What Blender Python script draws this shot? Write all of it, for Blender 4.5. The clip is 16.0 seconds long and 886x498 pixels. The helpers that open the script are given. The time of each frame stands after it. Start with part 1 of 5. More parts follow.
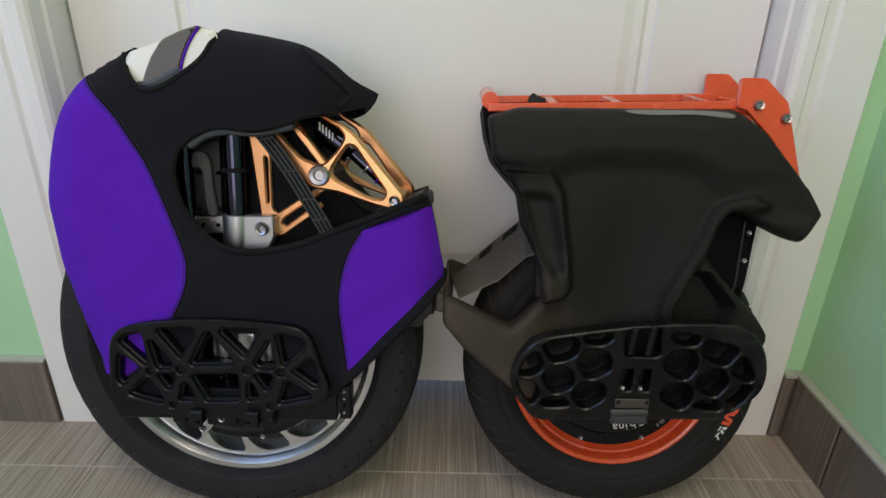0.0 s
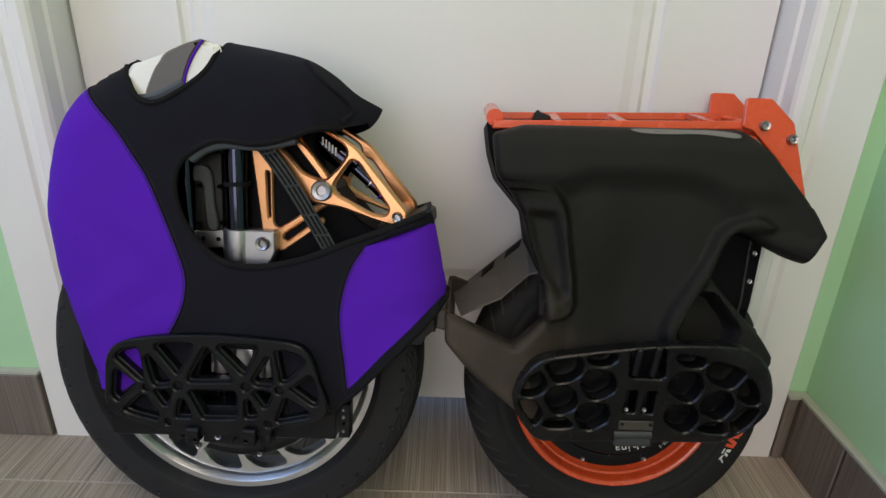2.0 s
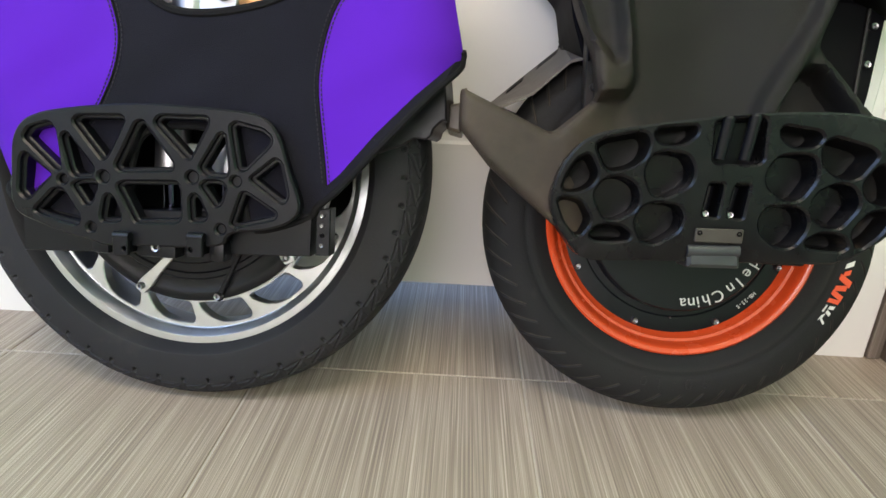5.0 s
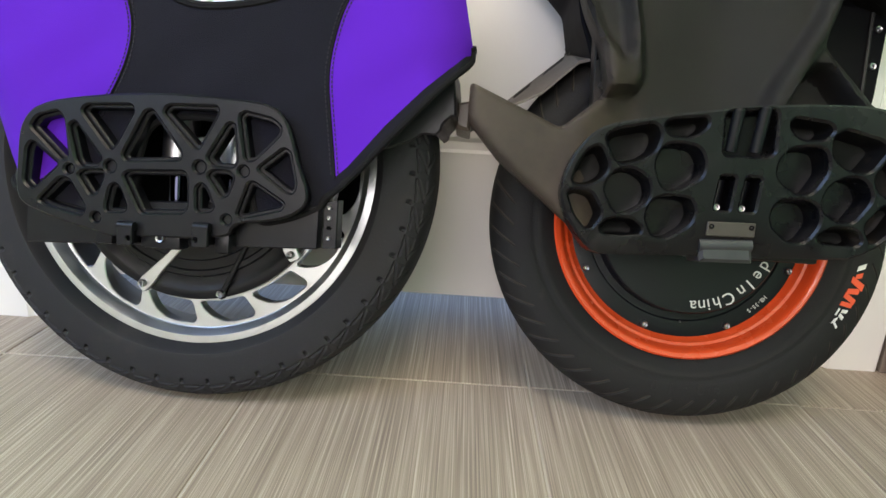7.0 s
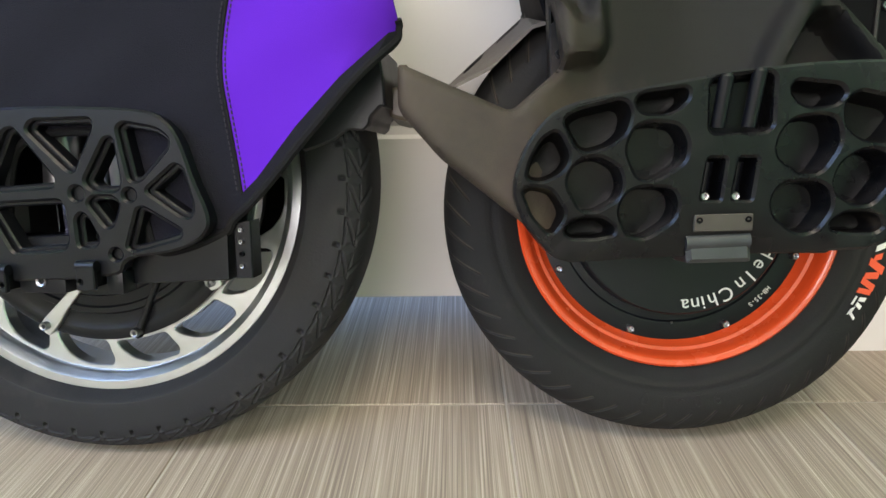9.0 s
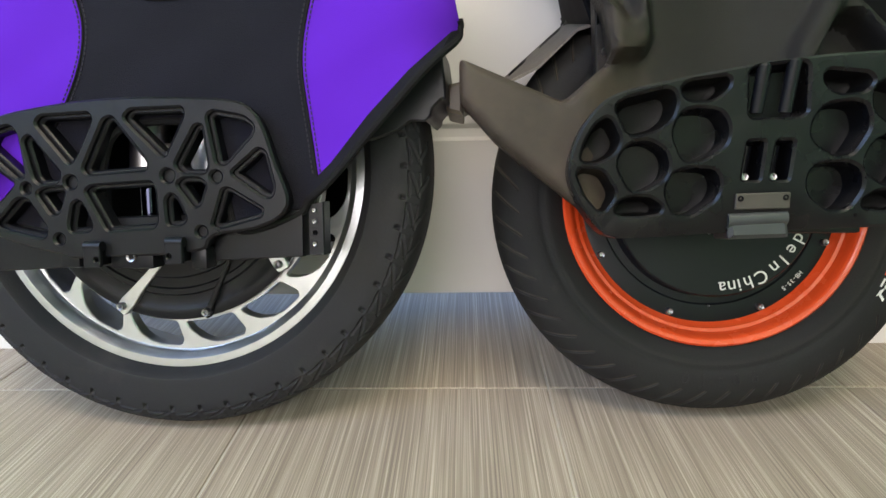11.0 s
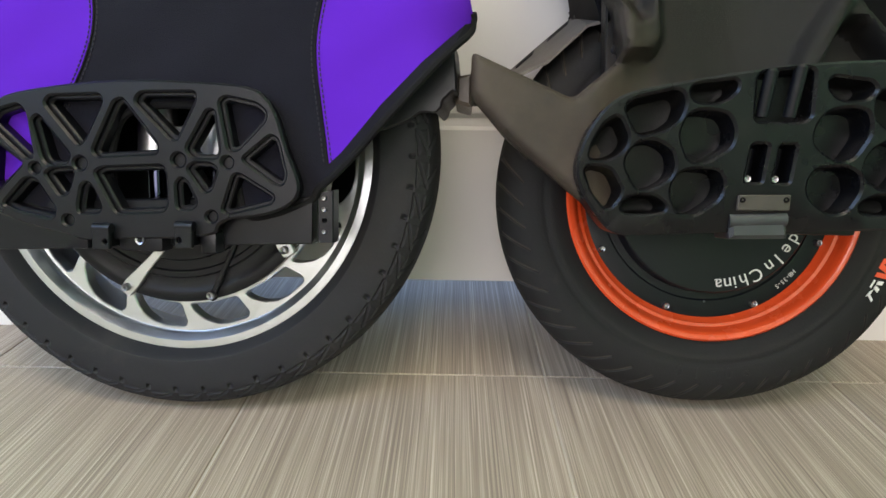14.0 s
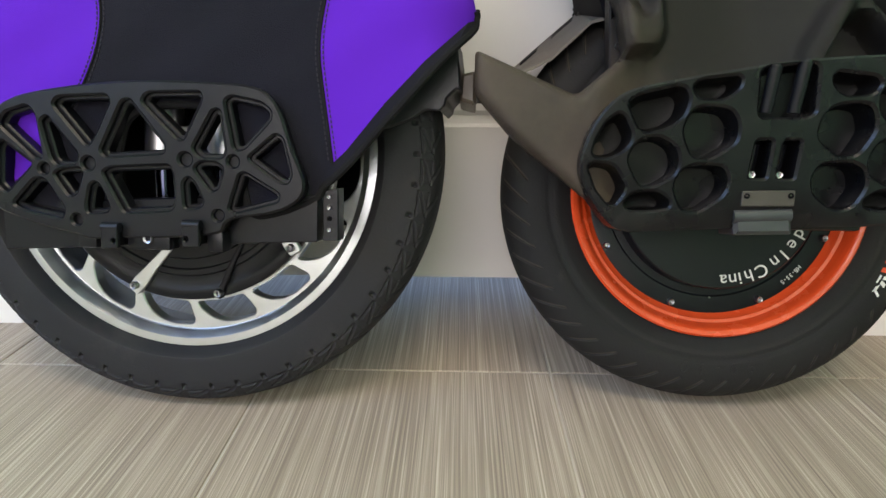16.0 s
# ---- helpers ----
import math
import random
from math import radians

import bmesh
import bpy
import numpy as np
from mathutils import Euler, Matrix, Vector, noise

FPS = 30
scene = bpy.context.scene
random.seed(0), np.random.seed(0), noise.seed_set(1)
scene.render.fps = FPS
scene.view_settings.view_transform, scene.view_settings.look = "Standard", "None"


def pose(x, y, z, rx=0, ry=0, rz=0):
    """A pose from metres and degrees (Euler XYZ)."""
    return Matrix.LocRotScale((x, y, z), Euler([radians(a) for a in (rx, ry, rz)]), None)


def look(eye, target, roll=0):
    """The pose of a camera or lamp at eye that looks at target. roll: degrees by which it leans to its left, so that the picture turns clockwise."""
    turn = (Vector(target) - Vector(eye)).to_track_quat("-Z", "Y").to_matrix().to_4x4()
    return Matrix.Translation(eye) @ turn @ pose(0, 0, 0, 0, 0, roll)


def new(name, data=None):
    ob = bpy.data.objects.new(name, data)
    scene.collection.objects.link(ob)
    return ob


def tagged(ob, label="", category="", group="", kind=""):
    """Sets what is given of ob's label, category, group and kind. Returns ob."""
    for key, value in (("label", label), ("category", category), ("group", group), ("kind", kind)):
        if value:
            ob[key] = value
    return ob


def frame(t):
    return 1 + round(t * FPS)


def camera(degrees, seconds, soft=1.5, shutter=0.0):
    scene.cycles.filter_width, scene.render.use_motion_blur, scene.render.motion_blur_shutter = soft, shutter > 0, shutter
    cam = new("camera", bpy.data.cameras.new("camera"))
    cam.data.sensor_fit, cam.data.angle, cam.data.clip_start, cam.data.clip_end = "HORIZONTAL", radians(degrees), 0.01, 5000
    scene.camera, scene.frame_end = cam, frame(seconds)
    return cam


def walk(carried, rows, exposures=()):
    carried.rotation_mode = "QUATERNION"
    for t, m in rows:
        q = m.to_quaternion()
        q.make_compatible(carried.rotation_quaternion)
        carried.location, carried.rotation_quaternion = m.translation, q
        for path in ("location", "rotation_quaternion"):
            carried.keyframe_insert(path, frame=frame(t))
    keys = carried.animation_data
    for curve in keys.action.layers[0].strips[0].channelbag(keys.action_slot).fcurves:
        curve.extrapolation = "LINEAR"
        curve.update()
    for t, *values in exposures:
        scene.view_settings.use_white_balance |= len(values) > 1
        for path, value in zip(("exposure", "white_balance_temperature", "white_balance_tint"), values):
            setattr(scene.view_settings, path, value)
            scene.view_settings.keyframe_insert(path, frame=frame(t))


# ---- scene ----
cam = camera(73.5, 16.0)
PATH = [
    (0, (-0.0096, 0.0772, 0.6681), (-0.0095, 1.9069, -0.1394), 1.14),
    (0.5, (-0.0126, 0.0810, 0.6730), (-0.0107, 1.9127, -0.1299), 1.24),
    (1, (-0.0179, 0.0836, 0.6725), (-0.0137, 1.9225, -0.1140), 1.56),
    (1.5, (-0.0199, 0.0839, 0.6743), (-0.0134, 1.9256, -0.1055), 1.89),
    (2, (-0.0156, 0.0870, 0.6716), (-0.0094, 1.9316, -0.1015), 1.90),
    (2.5, (-0.0044, 0.1259, 0.6106), (0.0447, 1.9795, -0.1388), 1.11),
    (3, (-0.0267, 0.2311, 0.4562), (0.0548, 2.0793, -0.3038), 2.71),
    (3.5, (-0.0284, 0.3061, 0.3981), (-0.0080, 2.1493, -0.3779), 2.60),
    (4, (-0.0505, 0.2880, 0.3920), (-0.0937, 2.1262, -0.3947), 2.80),
    (4.5, (-0.0161, 0.1792, 0.3873), (-0.0838, 2.0444, -0.3314), 2.05),
    (4.7, (-0.0031, 0.1654, 0.3863), (-0.0563, 2.0324, -0.3288), 2.31),
    (7, (-0.0104, 0.1552, 0.3426), (-0.0597, 2.0669, -0.2431), 3.06),
    (7.5, (-0.0136, 0.1641, 0.3449), (-0.0519, 2.0775, -0.2359), 3.51),
    (8, (-0.0257, 0.2275, 0.3374), (-0.0334, 2.1341, -0.2665), 3.10),
    (8.5, (0.0103, 0.2626, 0.3773), (0.0705, 2.1395, -0.3110), 1.58),
    (9, (0.0344, 0.2520, 0.3534), (-0.0175, 2.1272, -0.3401), -1.32),
    (9.2, (0.0232, 0.2602, 0.3503), (-0.0779, 2.1334, -0.3432), -2.09),
    (11.3, (-0.0095, 0.1992, 0.3298), (-0.0710, 2.1053, -0.2725), -1.07),
    (11.5, (-0.0136, 0.1981, 0.3371), (-0.0520, 2.0921, -0.3040), -1.10),
    (12, (-0.0172, 0.1962, 0.3404), (-0.0631, 2.0852, -0.3150), -0.89),
    (12.5, (-0.0159, 0.1965, 0.3438), (-0.0630, 2.0839, -0.3161), -0.14),
    (13, (-0.0166, 0.1965, 0.3457), (-0.0540, 2.0828, -0.3181), 0.36),
    (13.5, (-0.0165, 0.1969, 0.3435), (-0.0474, 2.0838, -0.3188), 0.50),
    (14, (-0.0214, 0.1987, 0.3398), (-0.0522, 2.0855, -0.3228), 0.60),
    (14.5, (-0.0205, 0.1975, 0.3392), (-0.0490, 2.0831, -0.3271), 0.56),
    (15, (-0.0171, 0.1971, 0.3388), (-0.0511, 2.0805, -0.3333), 0.41),
    (15.5, (-0.0179, 0.1976, 0.3400), (-0.0629, 2.0787, -0.3376), 0.20),
    (16, (-0.0194, 0.1965, 0.3414), (-0.0732, 2.0787, -0.3326), 0.09),
]
walk(cam, [(t, look(eye, target, roll)) for t, eye, target, roll in PATH],
     exposures=[(0, -0.90, 6500, 18), (2.2, -0.90, 6500, 19), (3, -0.62, 6500, 19), (3.5, 0.08, 6500, 18), (4, 0.52, 6500, 17), (4.5, 0.28, 6500, 17), (7, 0.17, 6500, 17), (8, -0.04, 6500, 17), (8.5, 0.28, 6500, 17), (9, 0.4, 6500, 16), (12, 0.25, 6500, 16), (16, 0.15, 6500, 16)])

# ---- world and light ----
world = bpy.data.worlds.new("sky")
scene.world = world
world.use_nodes = True
wn = world.node_tree
sky = wn.nodes.new("ShaderNodeTexSky")
sky.sky_type, sky.sun_disc, sky.sun_elevation, sky.sun_rotation = "NISHITA", False, radians(40), radians(200)
wn.nodes["Background"].inputs["Strength"].default_value = 0.25
wn.links.new(sky.outputs[0], wn.nodes["Background"].inputs["Color"])


def area(name, m, sx, sy, power, colour):
    d = bpy.data.lights.new(name, "AREA")
    d.shape, d.size, d.size_y, d.energy, d.color = "RECTANGLE", sx, sy, power, colour
    ob = new(name, d)
    ob.matrix_world = m
    return ob


# daylight in the openings of the two windows, and the ceiling lamp's diffuser
# south window and ceiling lamp are unseen, added for front and warm light
area("unseen_south_window_light", look((-0.55, -1.86, 1.25), (0.0, 0.8, 0.2)), 1.3, 1.2, 26, (1.0, 0.90, 0.80))
area("west_window_daylight", look((-1.56, -0.2, 1.45), (-0.2, 0.7, 0.6)), 1.0, 1.1, 21, (0.38, 0.60, 1.0))
area("unseen_ceiling_lamp_light", look((0.05, -0.35, 2.34), (0.05, -0.35, 0)), 0.9, 0.9, 23, (1.0, 0.84, 0.66))


# ---- materials ----
def mat(name, colour, rough=0.5, metal=0.0, noise_scale=0, noise_amount=0.0, bump=0.0, bump_scale=300, sheen=0.0,
        coat=0.0, spec=0.5, second=None, second_scale=6, second_width=0.2, second_at=0.55, second_along=None, second_from=0.0, worn=None, worn_at=0.53):
    m = bpy.data.materials.new(name)
    m.use_nodes = True
    t = m.node_tree
    b = t.nodes["Principled BSDF"]
    b.inputs["Roughness"].default_value, b.inputs["Metallic"].default_value = rough, metal
    b.inputs["Sheen Weight"].default_value, b.inputs["Coat Weight"].default_value = sheen, coat
    b.inputs["Specular IOR Level"].default_value = spec
    tex = t.nodes.new("ShaderNodeTexCoord")
    rgb = t.nodes.new("ShaderNodeRGB")
    rgb.outputs[0].default_value = (*colour, 1)
    out = rgb.outputs[0]
    if second:
        n = t.nodes.new("ShaderNodeTexNoise")
        n.inputs["Scale"].default_value, n.inputs["Detail"].default_value, n.inputs["Roughness"].default_value = second_scale, 6, 0.65
        t.links.new(tex.outputs["Object"], n.inputs["Vector"])
        r = t.nodes.new("ShaderNodeMapRange")
        r.inputs["From Min"].default_value, r.inputs["From Max"].default_value = second_at, second_at + second_width
        t.links.new(n.outputs["Fac"], r.inputs["Value"])
        if second_along:
            dot = t.nodes.new("ShaderNodeVectorMath")
            dot.operation = "DOT_PRODUCT"
            t.links.new(tex.outputs["Object"], dot.inputs[0])
            dot.inputs[1].default_value = second_along
            mul = t.nodes.new("ShaderNodeMath")
            mul.operation = "ADD"
            t.links.new(dot.outputs["Value"], mul.inputs[0])
            mul.inputs[1].default_value = second_from
            add = t.nodes.new("ShaderNodeMath")
            add.operation = "ADD"
            t.links.new(mul.outputs[0], add.inputs[0])
            t.links.new(n.outputs["Fac"], add.inputs[1])
            t.links.new(add.outputs[0], r.inputs["Value"])
        x = t.nodes.new("ShaderNodeMix")
        x.data_type = "RGBA"
        x.inputs["B"].default_value = (*second, 1)
        t.links.new(r.outputs[0], x.inputs["Factor"])
        t.links.new(out, x.inputs["A"])
        out = x.outputs["Result"]
    # pale convex edges: real wear, and edge highlights put into the colour
    if worn:
        geo = t.nodes.new("ShaderNodeNewGeometry")
        r = t.nodes.new("ShaderNodeMapRange")
        r.inputs["From Min"].default_value, r.inputs["From Max"].default_value = worn_at, worn_at + 0.09
        t.links.new(geo.outputs["Pointiness"], r.inputs["Value"])
        x = t.nodes.new("ShaderNodeMix")
        x.data_type = "RGBA"
        x.inputs["B"].default_value = (*worn, 1)
        t.links.new(r.outputs[0], x.inputs["Factor"])
        t.links.new(out, x.inputs["A"])
        out = x.outputs["Result"]
    if noise_amount:
        n = t.nodes.new("ShaderNodeTexNoise")
        n.inputs["Scale"].default_value, n.inputs["Detail"].default_value = noise_scale, 5
        t.links.new(tex.outputs["Object"], n.inputs["Vector"])
        r = t.nodes.new("ShaderNodeMapRange")
        r.inputs["To Min"].default_value, r.inputs["To Max"].default_value = 1 - noise_amount, 1 + noise_amount
        t.links.new(n.outputs["Fac"], r.inputs["Value"])
        h = t.nodes.new("ShaderNodeHueSaturation")
        t.links.new(r.outputs[0], h.inputs["Value"])
        t.links.new(out, h.inputs["Color"])
        out = h.outputs[0]
        q = t.nodes.new("ShaderNodeMapRange")
        q.inputs["To Min"].default_value, q.inputs["To Max"].default_value = max(rough - 0.12, 0.03), min(rough + 0.12, 1)
        t.links.new(n.outputs["Fac"], q.inputs["Value"])
        t.links.new(q.outputs[0], b.inputs["Roughness"])
    t.links.new(out, b.inputs["Base Color"])
    if bump:
        n = t.nodes.new("ShaderNodeTexNoise")
        n.inputs["Scale"].default_value, n.inputs["Detail"].default_value = bump_scale, 3
        t.links.new(tex.outputs["Object"], n.inputs["Vector"])
        u = t.nodes.new("ShaderNodeBump")
        u.inputs["Strength"].default_value, u.inputs["Distance"].default_value = bump, 0.002
        t.links.new(n.outputs["Fac"], u.inputs["Height"])
        t.links.new(u.outputs[0], b.inputs["Normal"])
    return m


def streaked(name, dark, mid, light, along="y"):
    """Porcelain tile with fine streaks that run along one axis; each piece shifted by its own random number."""
    m = bpy.data.materials.new(name)
    m.use_nodes = True
    t = m.node_tree
    b = t.nodes["Principled BSDF"]
    geo = t.nodes.new("ShaderNodeNewGeometry")
    info = t.nodes.new("ShaderNodeObjectInfo")
    shift = t.nodes.new("ShaderNodeVectorMath")
    shift.operation = "MULTIPLY_ADD"
    t.links.new(info.outputs["Random"], shift.inputs[0])
    shift.inputs[1].default_value = (7.3, 5.1, 3.7)
    t.links.new(geo.outputs["Position"], shift.inputs[2])
    tone = None
    for fine, slow, weight in ((900, 5.5, 0.52), (360, 2.8, 0.33), (70, 1.0, 0.15)):
        mp = t.nodes.new("ShaderNodeMapping")
        mp.inputs["Scale"].default_value = {"y": (fine, slow, fine), "z": (fine, fine, slow), "x": (slow, fine, fine)}[along]
        t.links.new(shift.outputs[0], mp.inputs["Vector"])
        n = t.nodes.new("ShaderNodeTexNoise")
        n.inputs["Scale"].default_value, n.inputs["Detail"].default_value = 1, 3
        t.links.new(mp.outputs[0], n.inputs["Vector"])
        a = t.nodes.new("ShaderNodeMath")
        a.operation = "MULTIPLY_ADD"
        t.links.new(n.outputs["Fac"], a.inputs[0])
        a.inputs[1].default_value = weight
        if tone:
            t.links.new(tone, a.inputs[2])
        else:
            a.inputs[2].default_value = 0
        tone = a.outputs[0]
    ramp = t.nodes.new("ShaderNodeValToRGB")
    ramp.color_ramp.elements[0].position, ramp.color_ramp.elements[0].color = 0.34, (*dark, 1)
    ramp.color_ramp.elements[1].position, ramp.color_ramp.elements[1].color = 0.68, (*light, 1)
    e = ramp.color_ramp.elements.new(0.5)
    e.color = (*mid, 1)
    t.links.new(tone, ramp.inputs[0])
    t.links.new(ramp.outputs[0], b.inputs["Base Color"])
    r = t.nodes.new("ShaderNodeMapRange")
    r.inputs["To Min"].default_value, r.inputs["To Max"].default_value = 0.34, 0.6
    t.links.new(tone, r.inputs["Value"])
    t.links.new(r.outputs[0], b.inputs["Roughness"])
    u = t.nodes.new("ShaderNodeBump")
    u.inputs["Strength"].default_value, u.inputs["Distance"].default_value = 0.25, 0.0006
    t.links.new(tone, u.inputs["Height"])
    t.links.new(u.outputs[0], b.inputs["Normal"])
    return m


TILE = streaked("floor_tile", (0.165, 0.134, 0.108), (0.295, 0.245, 0.198), (0.56, 0.495, 0.42), "y")
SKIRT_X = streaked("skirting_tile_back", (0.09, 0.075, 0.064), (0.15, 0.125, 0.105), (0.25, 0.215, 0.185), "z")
# same tile for the side wall, its shade put into darker tones
SKIRT_Y_SHADED = streaked("skirting_tile_side_shaded", (0.07, 0.055, 0.046), (0.125, 0.1, 0.082), (0.22, 0.185, 0.155), "z")
GROUT = mat("grout", (0.42, 0.38, 0.33), 0.9, noise_scale=60, noise_amount=0.15)
CAP = mat("skirting_cap", (0.42, 0.43, 0.37), 0.7, noise_scale=40, noise_amount=0.15)
GREEN = mat("green_wall_paint", (0.40, 0.66, 0.40), 0.55, noise_scale=5, noise_amount=0.04, bump=0.12, bump_scale=180)
WHITE = mat("white_door_paint", (0.78, 0.775, 0.76), 0.36, noise_scale=6, noise_amount=0.03, bump=0.1, bump_scale=70)
CEIL = mat("ceiling_paint", (0.8, 0.79, 0.77), 0.8, noise_scale=4, noise_amount=0.03)
GLOW = bpy.data.materials.new("lamp_diffuser")
GLOW.use_nodes = True
GLOW.node_tree.nodes["Principled BSDF"].inputs["Emission Color"].default_value = (1, 0.9, 0.76, 1)
GLOW.node_tree.nodes["Principled BSDF"].inputs["Emission Strength"].default_value = 3
NEO = mat("black_neoprene", (0.0090, 0.0090, 0.0145), 0.92, noise_scale=14, noise_amount=0.3, bump=0.4, bump_scale=1100, sheen=0.03, spec=0.12)
TRIM = mat("black_binding", (0.008, 0.008, 0.009), 0.85, spec=0.15, bump=0.3, bump_scale=900)
PURPLE = mat("purple_neoprene", (0.088, 0.011, 0.41), 0.8, noise_scale=9, noise_amount=0.06, bump=0.2, bump_scale=1500, spec=0.15)
THREAD = mat("stitch_thread", (0.010, 0.008, 0.014), 0.8)
# pale tread edges: dust and wear, plus lit groove walls put into the colour
RUBBER = mat("tyre_rubber", (0.016, 0.0165, 0.019), 0.66, spec=0.25, worn=(0.05, 0.05, 0.052), worn_at=0.52, noise_scale=25, noise_amount=0.25, bump=0.12, bump_scale=500,
             second=(0.045, 0.042, 0.04), second_scale=9, second_width=0.3, second_at=0.52)
RUBBER_DUSTY = mat("dusty_tyre_rubber", (0.013, 0.013, 0.013), 0.72, spec=0.25, worn=(0.10, 0.09, 0.075), worn_at=0.515, noise_scale=30, noise_amount=0.25, bump=0.15, bump_scale=500,
                   second=(0.065, 0.057, 0.047), second_scale=14, second_width=0.3, second_at=0.62)
ALU = mat("brushed_aluminium", (0.60, 0.615, 0.63), 0.34, 1.0, noise_scale=60, noise_amount=0.06, bump=0.05, bump_scale=400)
ALU_MATT = mat("cast_aluminium", (0.45, 0.45, 0.47), 0.38, 1.0, noise_scale=40, noise_amount=0.08)
STEEL = mat("screw_steel", (0.36, 0.36, 0.38), 0.34, 1.0)
ORANGE = mat("orange_powder_coat", (0.72, 0.075, 0.018), 0.26, noise_scale=30, noise_amount=0.05, bump=0.06, bump_scale=900, coat=0.5)
GOLD = mat("copper_gold_anodised", (0.72, 0.37, 0.18), 0.36, 1.0, noise_scale=20, noise_amount=0.05)
TUBE = mat("black_chrome", (0.035, 0.038, 0.060), 0.05, 1.0)
PLASTIC = mat("black_moulded_plastic", (0.0085, 0.0088, 0.0088), 0.5, spec=0.3, noise_scale=12, noise_amount=0.2, bump=0.25, bump_scale=1100)
DUSTY = mat("dusty_black_plastic", (0.0082, 0.0077, 0.0069), 0.5, spec=0.24, noise_scale=18, noise_amount=0.25, bump=0.45, bump_scale=1700,
            second=(0.088, 0.068, 0.050), second_scale=7, second_width=0.6, second_at=0.5, second_along=(-1.8, 0, -1.8), second_from=0.14)
MUD = mat("dusty_grey_mudguard", (0.085, 0.074, 0.066), 0.6, noise_scale=30, noise_amount=0.15, bump=0.15, bump_scale=600,
          second=(0.14, 0.12, 0.1), second_scale=12)
PEDAL = mat("black_pedal_coat", (0.0044, 0.0050, 0.0070), 0.33, spec=0.26, noise_scale=30, noise_amount=0.2, bump=0.06, bump_scale=1200)
# the pale edge tone holds the pedal's glossy edge highlights as well as scuffs
PEDAL_WORN = mat("scuffed_pedal_coat", (0.0040, 0.0044, 0.0055), 0.28, spec=0.28, worn=(0.06, 0.058, 0.055), worn_at=0.56, noise_scale=30, noise_amount=0.25, bump=0.08, bump_scale=1200,
                 second=(0.06, 0.055, 0.05), second_scale=30, second_width=0.12, second_at=0.69)
HUBBLACK = mat("black_motor_cover", (0.005, 0.006, 0.008), 0.34, spec=0.25, noise_scale=20, noise_amount=0.1)
FENDER = mat("dull_black_fender", (0.013, 0.014, 0.017), 0.42, spec=0.3, noise_scale=30, noise_amount=0.25, bump=0.1, bump_scale=900)
DARK = mat("dark_chassis", (0.003, 0.003, 0.004), 0.6, spec=0.08, noise_scale=20, noise_amount=0.2)
SLATE = mat("slate_grey_lining", (0.06, 0.07, 0.085), 0.7)
SHELLWHITE = mat("white_gloss_shell", (0.8, 0.79, 0.74), 0.22, coat=0.4)
BAND = mat("taupe_rubber_band", (0.095, 0.08, 0.064), 0.34, bump=0.15, bump_scale=900)
POCKET = mat("dusty_pocket_coat", (0.0045, 0.0045, 0.0046), 0.5, spec=0.16, noise_scale=30, noise_amount=0.25, bump=0.1, bump_scale=900,
             second=(0.050, 0.038, 0.026), second_scale=20, second_width=0.2, second_at=0.58)
GROOVE_DUST = mat("dust_in_grooves", (0.060, 0.053, 0.043), 0.85, noise_scale=60, noise_amount=0.3, spec=0.2)
MARK = mat("embossed_rubber", (0.016, 0.016, 0.016), 0.7, spec=0.25)
INK = mat("white_print", (0.75, 0.75, 0.73), 0.6)
REDINK = mat("red_print", (0.75, 0.09, 0.03), 0.6)
TAPE = mat("translucent_tape", (0.17, 0.16, 0.15), 0.5)
PLATE_GREY = mat("worn_steel_plate", (0.075, 0.068, 0.06), 0.5, 0.5, noise_scale=60, noise_amount=0.2)
HINGE = mat("grey_hinge", (0.03, 0.033, 0.036), 0.42, noise_scale=50, noise_amount=0.25)


# ---- mesh helpers: u along, v up, w towards the viewer's side ----
def link(name, verts, faces, material, parent=None, label="", smooth_faces=False):
    me = bpy.data.meshes.new(name)
    me.from_pydata([tuple(p) for p in verts], [], [tuple(f) for f in faces])
    bm = bmesh.new()
    bm.from_mesh(me)
    bmesh.ops.remove_doubles(bm, verts=bm.verts, dist=1e-6)
    bmesh.ops.recalc_face_normals(bm, faces=bm.faces)
    bm.to_mesh(me)
    bm.free()
    if smooth_faces:
        me.shade_smooth()
        me.set_sharp_from_angle(angle=radians(38))
    me.materials.append(material)
    ob = new(name, me)
    if parent:
        ob.parent = parent
    if label:
        ob["label"] = label
    return ob


def part(name, bm, material, parent, label="", smooth_faces=True):
    me = bpy.data.meshes.new(name)
    bm.to_mesh(me)
    bm.free()
    if smooth_faces:
        me.shade_smooth()
        me.set_sharp_from_angle(angle=radians(38))
    me.materials.append(material)
    ob = new(name, me)
    ob.parent = parent
    if label:
        ob["label"] = label
    return ob


def at(u, v, w):
    return (u, -w, v)


def box_bm(lo, hi, bevel=0.0, segments=2):
    bm = bmesh.new()
    bmesh.ops.create_cube(bm, size=1)
    for p in bm.verts:
        p.co = [(lo[i] + hi[i]) / 2 + p.co[i] * (hi[i] - lo[i]) for i in range(3)]
    if bevel:
        bmesh.ops.bevel(bm, geom=bm.edges[:], offset=bevel, segments=segments, affect="EDGES", profile=0.6)
    return bm


